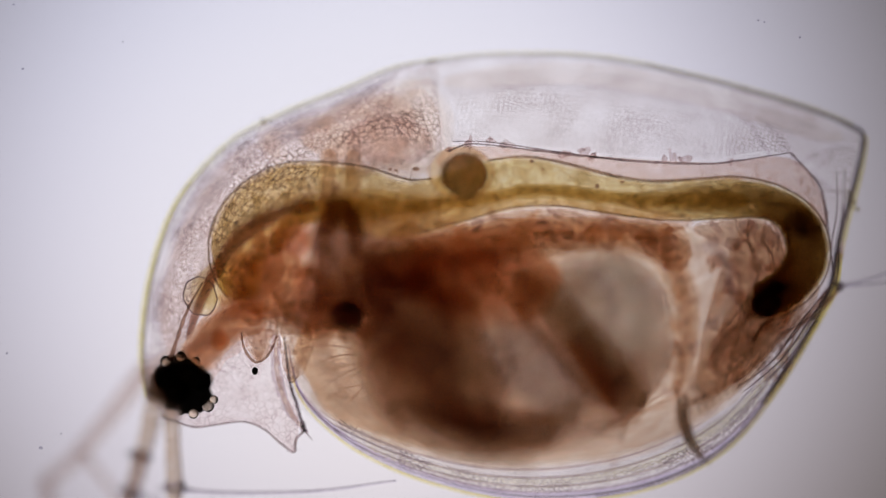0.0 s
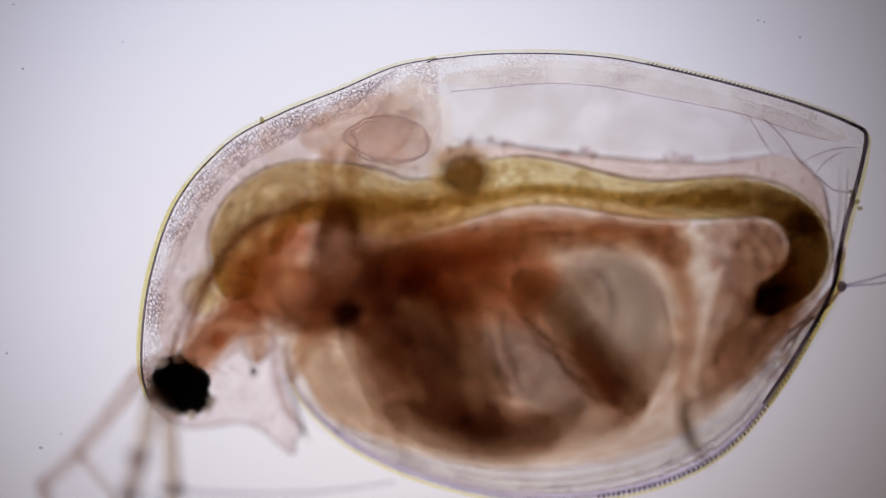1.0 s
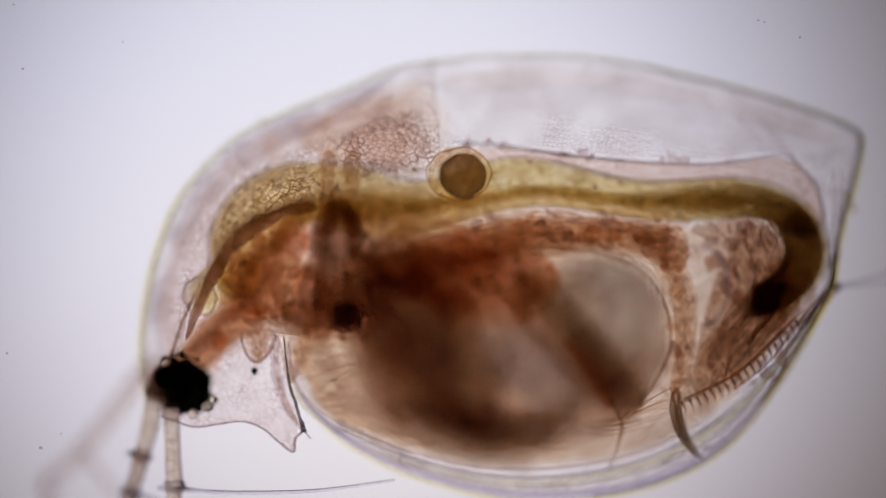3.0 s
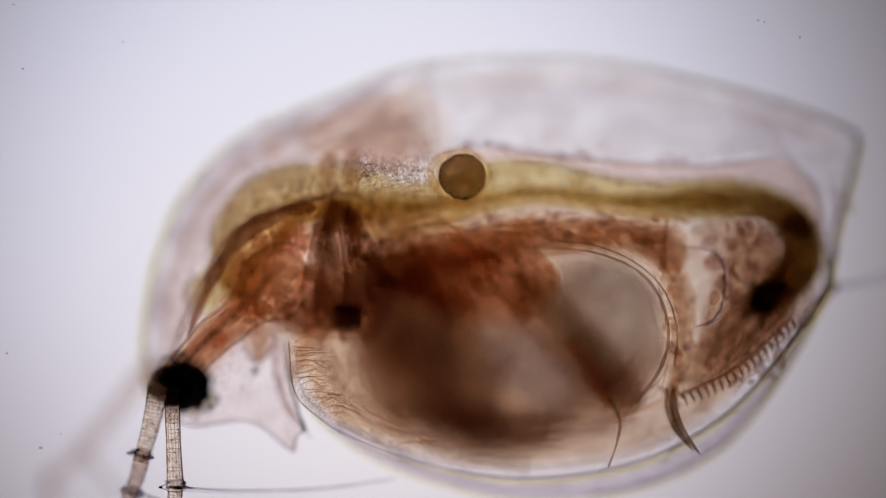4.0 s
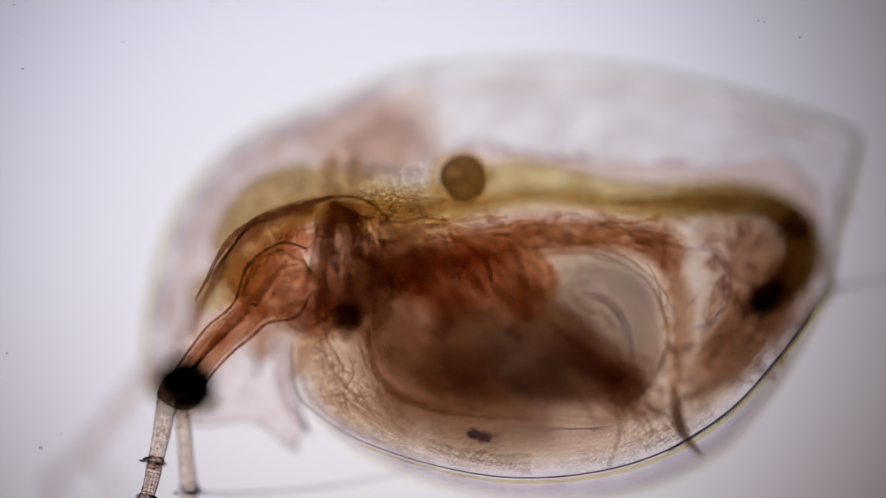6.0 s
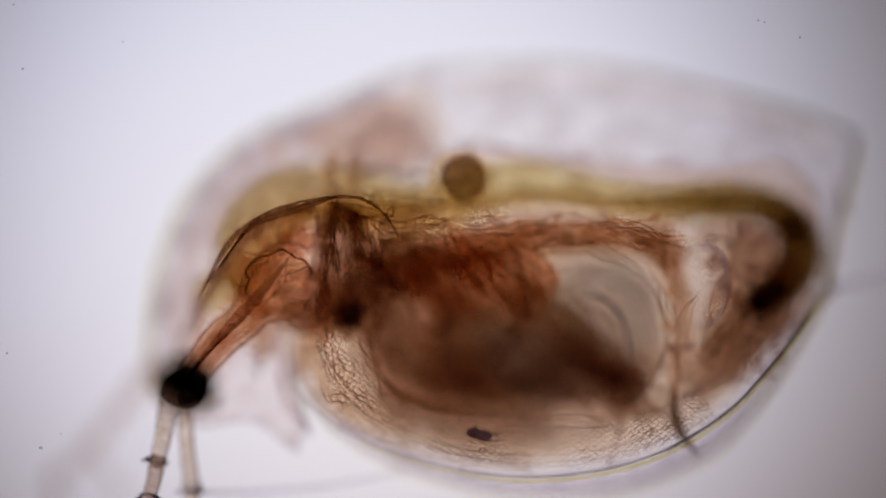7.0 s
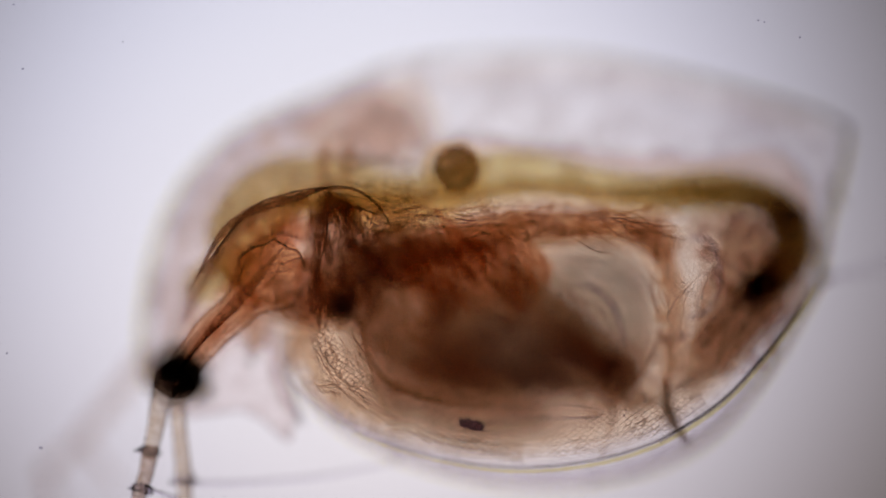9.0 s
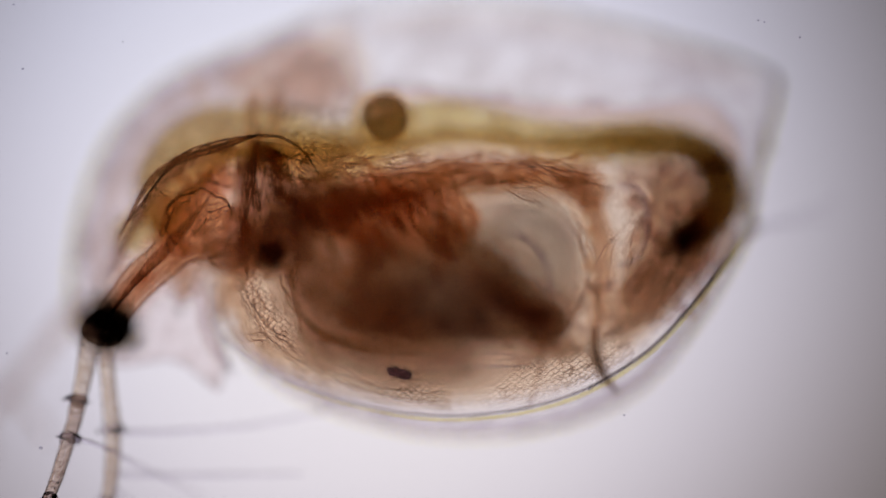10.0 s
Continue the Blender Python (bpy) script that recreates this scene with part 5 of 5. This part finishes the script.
def cheek():
    m = tissue("cheek_tissue", (0.985, 0.968, 0.955), (0.960, 0.934, 0.91), 24, stretch=(1, 2, 1), turn=40)
    part("cheek", loft([(500, 560), (516, 688), (584, 752), (690, 790)], [(660, 575), (670, 650), (690, 700), (740, 730)], [40, 60, 55, 30], 20, n=40, m=20, rough=10, size=40, ends=(0.15, 0.5), scales=(1, 0.7)), m, flea, "peach tissue behind the jaw")
    srnd = random.Random(17)
    for i in range(8):
        y = 600 + 17 * i + srnd.uniform(-9, 9)
        part("cheek_strand", tube([(650 - 10 * (i % 3), 612 + 10 * i + srnd.uniform(-8, 8), 66), (588 + 3 * i, y - 8, 74 + srnd.uniform(-26, 26)), (526 + 6 * i + srnd.uniform(0, 26), y + srnd.uniform(-18, 18), 76)], [0.8, 1.1, 0.5], n=24, m=6, rough=0.6), M_STRAND, flea)
    for i in range(20):
        f = i / 19
        x, y = 522 + 6 * f + 150 * max(0, f - 0.5) ** 1.2, 606 + 130 * f
        part("cheek_fold", tube([(x, y, 150), (x + 24, y - 6 + srnd.uniform(-8, 8), 154), (x + 40 + srnd.uniform(0, 30), y - 2 + srnd.uniform(-12, 12), 158)], [0.6, 1.2, 0.5], n=18, m=6, rough=0.6), M_STRAND, flea)
    rnd = random.Random(31)
    for x, y in ((800, 262), (835, 255), (868, 247), (895, 252), (1005, 270), (1025, 264), (1040, 274), (1170, 282), (1190, 274), (1210, 282), (1300, 284)):
        for k in range(2):
            r = rnd.uniform(6, 14)
            part("pouch_clump", ball(x + rnd.uniform(-9, 9), y + rnd.uniform(-3, 6), 55 + rnd.uniform(-8, 8), r, r * 0.5, r * 0.5, turn=rnd.uniform(0, 180), n=8, m=12, rough=r * 0.5, size=r, seed=k), CLUMPS[3], flea)
    for x, y, r in ((735, 300, 6), (700, 302, 4), (690, 300, 4), (940, 286, 4), (1055, 330, 5), (1100, 322, 4), (960, 300, 3.5)):
        part("dark_granule", ball(x, y, 75, r, r * 0.7, r * 0.6, n=8, m=12, rough=r * 0.3, size=r), M_SETA, flea)
    part("clear_blister", ball(1488, 448, 22, 7, 26, 10, turn=-12, rough=2, size=12), M_EDGE, flea, "clear blister on the hind edge")
    for k in range(6):
        part("dirt_grain", ball(1506 + 3 * k * (k % 2), 340 + 6 * k, 14, 5, 4, 4, n=8, m=10, rough=2, size=5, seed=k), M_DIRT, flea, "olive dirt grain stuck to the shell")
    part("dirt_grain", ball(462, 214, 0, 4, 7, 4, n=8, m=10, rough=2, size=5), M_DIRT, flea, "olive dirt grain stuck to the shell")


cheek()


def postabdomen():
    pv = q(1400, 480, 110)
    a = [(1392, 470), (1330, 520), (1270, 590), (1225, 660), (1196, 705)]
    b = [(1432, 545), (1405, 570), (1352, 630), (1290, 682), (1216, 726)]
    pa = part("postabdomen", loft(a, b, [26, 30, 28, 22, 14], 110, n=44, m=18, rough=3, size=24, ends=(0.15, 0.06), scales=(1.0, 0.8)), M_ABDOMEN, flea, "brown tail lobe with a row of teeth", pivot=pv)
    edge = curve([(1412, 566), (1370, 612), (1330, 652), (1285, 684), (1238, 706), (1214, 716)], 19)
    for i, (x, y) in enumerate(edge):
        f = i / 18
        part("tooth", tube([(x, y, 125), (x + 5 + 3 * f, y + 9 + 4 * f, 130), (x + 5 + 4 * f, y + 16 + 5 * f, 132)], [2.8, 2.0, 0.6], n=8, m=6), M_CLAW, pa, base=pv)
    part("ridge", tube([(1412, 560, 120), (1370, 606, 120), (1310, 664, 120), (1220, 712, 120)], 2.6, n=40), M_SETA, pa, base=pv)
    for i in range(13):
        f = (i + 0.35 * math.sin(3.1 * i)) / 12
        part("skin_fold", tube([(1328 + 100 * f, 505 + 42 * f, 100 + 14 * math.sin(2 * i)), (1268 + 84 * f, 588 + 42 * f, 118 + 18 * math.sin(2 * i)), (1206 + 60 * f, 684 + 14 * f, 128 + 8 * math.sin(i))], [0.8, 1.4 + 2.4 * abs(math.sin(1.7 * i)), 3.0, 1.2], n=36, rough=0.9, flat=0.5), M_RIBBON, pa, base=pv)
    cp = q(1204, 702, 126)
    claws = [part("claw", tube([(1199 + 10 * k, 700, 120 + 12 * k), (1200 + 9 * k, 735, 124 + 12 * k), (1212 + 9 * k, 775, 128 + 12 * k), (1240 + 11 * k, 815 + 6 * k, 132 + 12 * k)], [3, 7, 6.5, 4.5, 1.0], n=40, m=10), M_CLAW, pa, "dark curved tail claw", base=pv, pivot=cp - pv) for k in (0, 1)]
    for i in range(7):
        part("claw_comb", tube([(1204 + 1.6 * i, 722 + 8 * i, 130), (1218 + 2 * i, 738 + 8 * i, 132)], [1.2, 0.5], n=5, m=5), M_SETA, pa, base=pv)
    return pa, claws


tail, claws = postabdomen()


def tail_bristles():
    part("bristle_root", ball(1487, 507, 20, 9, 10, 8, rough=3), M_RIM, flea)
    part("tail_bristle", tube([(1488, 508, 20), (1560, 489, 22), (1650, 452, 25)], [3.0, 2.4, 1.0], n=40), M_BRISTLE, flea, "long pale tail bristle")
    part("tail_bristle", tube([(1488, 508, 20), (1565, 501, 18), (1640, 487, 15)], [2.6, 2.0, 0.8], n=40), M_BRISTLE, flea, "long pale tail bristle")
    for k, (d, z) in enumerate(((12, 58), (24, 72), (38, 84))):
        part("margin_line", tube([(1482 - 0.4 * d, 508, z - 20), (1452 - d, 572, z), (1404 - d, 638, z), (1340 - d, 700 - 0.3 * d, z)], [0.8, 1.6, 1.5, 0.8], n=50, rough=0.6), M_RIM_FINE if k else M_FOLD, flea)
    for d, z in ((10, 30), (22, 48)):
        part("margin_line", tube([(1484 - 0.3 * d, 504, z), (1494 - d, 440, z), (1504 - d, 370, z), (1512 - 1.4 * d, 300, z)], [1.6, 1.4, 1.2, 0.6], n=40, rough=0.6), M_RIM_FINE, flea)
    part("vent_fold", tube([(1478, 500, 22), (1462, 520, 25), (1430, 562, 30), (1390, 590, 40)], [3, 5, 4, 2.5], n=30, rough=0.7), M_FORNIX, flea)
    part("vent_fold", tube([(1486, 512, 22), (1462, 542, 22), (1425, 574, 25), (1380, 620, 40)], [4, 3, 3, 2], n=30, rough=0.7), M_FORNIX, flea)


tail_bristles()


def specks():
    f = tagged(part("fleck", ball(848, 767, 238, 25, 9, 7, turn=-22, n=24, rough=6, size=9), M_FLECK, None, pivot=q(848, 767, 238)),
               "dark violet food fleck under the shell", "fleck")
    f.scale = (U, U, U)
    dust = []
    for x, y, r in ((72, 793, 3.6), (40, 122, 2.6), (12, 626, 2.4), (24, 8, 2.4), (1342, 36, 2.2), (1416, 66, 2.2), (217, 74, 2.0), (1353, 39, 2.2), (1105, 735, 2.6), (108, 768, 2.0)):
        d = tagged(part("dust_speck", ball(0, 0, 0, r, r * 0.8, 1.2, rough=0.9, size=3, n=8, m=12, seed=x), M_DUST, None), "tiny grey dust speck floating in the field", "dust", "dust specks in the field")
        v = q(x, y, 0) * U
        for w in d.data.vertices:
            w.co -= q(0, 0, 0)
        d.scale = (U, U, U)
        d.location = v
        dust.append(d)
    return f


fleck = specks()

# seconds, focus of the stage, shift to the right and up
STAGE = [(0, 68, 1, 0), (0.3, 54, 0.8, 0), (0.6, 30, 0.8, 0), (0.9, 7, 1, 0.3), (1.1, 0, 1.2, 0.5), (1.6, -2, 0.8, 0.5), (2.0, 38, -1, -0.5), (2.4, 74, -1.2, -0.5), (2.7, 90, -1.3, -0.6), (3.8, 140, -2, -1.4), (4.5, 170, -2.8, -1), (4.75, 174, -2.6, -1.2), (5.0, 180, -0.7, -3.2), (5.5, 184, -0.8, -2.8), (5.7, 188, -0.7, -2.8), (6.8, 226, 0.5, -2),
         (7.5, 230, 0.5, -2), (8.7, 230, 0.5, -2), (8.8, 230, 0.5, 1), (8.9, 230, -2.5, 7), (9.0, 231, -12.5, 15), (9.1, 231, -46.5, 45), (9.2, 231, -76.5, 75), (9.3, 231, -127.5, 105), (9.4, 231, -138.5, 111), (9.5, 231, -141.5, 113), (9.6, 231, -141.5, 110), (10, 231, -140.5, 106.5)]


def motions():
    rows = [(t, pose(x * U, y * U, -f * U)) for t, f, x, y in STAGE]
    walk(flea, rows)
    walk(slide, rows)

    def turned(ob, p, table):
        walk(ob, [(t, pose(p.x + x, p.y + y, p.z + sum(z), 0, 0, a)) for t, a, x, y, *z in table])

    # the fleck drifts out from among the limbs when they beat
    fl = q(848, 767, 238)
    out = lambda t: float(np.interp(t, [0, 4.75, 4.9, 10], [0, 0, 1, 1]))
    times = sorted({r[0] for r in STAGE} | {4.75, 4.8, 4.9})
    rows = []
    for t in times:
        f, x, y = (float(np.interp(t, [r[0] for r in STAGE], [r[k] for r in STAGE])) for k in (1, 2, 3))
        k = 1 - out(t)
        rows.append((t, pose((x + fl.x - 70 * k) * U, (y + fl.y + 130 * k) * U, (fl.z - f - 440 * k) * U)))
    walk(fleck, rows)
    turned(tail, q(1400, 480, 110), [(0, 0, 0, 0), (2.5, -1, 0, 0), (4.0, -4, 0, 0), (4.5, -5, 0, 0), (4.6, -7, 0, 0), (4.8, -17.6, 0, 0), (4.9, 35, 0, 0), (5.0, 15, 0, 0), (5.1, 9.7, 0, 0), (5.2, 7.6, 0, 0), (5.3, 4, 0, 0), (5.5, 0, 0, 0), (5.7, -1, 0, 0), (7.0, -2.5, 0, 0), (10, -2.5, 0, 0)])
    for c in claws:
        turned(c, q(1204, 702, 126) - q(1400, 480, 110), [(0, 0, 0, 0), (2.5, 0, 0, 0), (4.0, 7, 0, 0), (4.6, 2, 0, 0), (4.8, -5, 0, 0), (4.9, -3, 0, 0), (5.0, 15, 0, 0), (5.1, 10, 0, 0), (5.3, 10, 0, 0), (5.5, 7, 0, 0), (7.0, 3, 0, 0), (10, 3, 0, 0)])
    turned(limb["sweep"], q(800, 560, 20), [(0, -35, -70, 50, -190), (4.7, -35, -70, 50, -190), (4.8, -30, -60, 42, -160), (4.9, -5, -10, 4, -30), (5.0, 0, 0, 0, 0), (10, 0, 0, 0, 0)])
    turned(limb["bar"], q(880, 500, -100), [(0, 0, 0, 0), (4.7, 0, 0, 0), (4.9, 5, 0, 4), (5.1, 4, -12, -6), (10, 4, -12, -6)])
    turned(limb["fringe"], q(900, 760, -120), [(0, 0, 0, 0), (4.7, 0, 0, 0), (4.9, 2, 0, 58), (5.0, 2, -10, 72), (10, 2, -10, 72)])
    turned(limb["tips"], q(1090, 690, 120), [(0, -22, -60, 40, -270), (4.7, -22, -60, 40, -270), (4.8, -20, -50, 34, -200), (4.9, 4, -6, 4, -20), (5.0, 0, 0, 0, 0), (5.3, -1, 1, 0, 0), (10, -1, 1, 0, 0)])
    turned(limb["edge"], q(1045, 660, 140), [(0, 0, 0, 0, 0), (4.7, 0, 0, 0, 0), (4.8, 4, 4, 4, -30), (4.9, 12, 20, 30, -190), (5.0, 14, 24, 36, -240), (10, 14, 24, 36, -240)])
    turned(limb["mass"], q(700, 480, -110), [(0, 0, 0, 0), (4.7, 0, 0, 0), (4.8, 1, 0, 0), (4.9, 7, -16, 34), (5.0, 8, -20, 44), (10, 8, -20, 44)])
    turned(limb["basket"], q(880, 610, -110), [(0, 0, 0, 0), (4.7, 0, 0, 0), (4.9, 0, 0, 18), (5.0, 0, 0, 24), (10, 0, 0, 24)])
    turned(near_antenna, q(500, 480, 170), [(0, 0, 0, 0), (4.7, 0, 0, 0), (5.0, 3.2, 0, 0), (5.5, 3.0, 0, 0), (7.0, 3.3, 0, 0), (10, 3.3, 0, 0)])
    beat = []
    for i in range(51):
        t = 0.2 * i
        beat.append((t, 1.6 * math.sin(2.1 * i), 2.2 * math.sin(2.4 * i), 3.0 * math.sin(2.4 * i + 0.8)))
    turned(heart, q(688, 248, 0), beat)


motions()
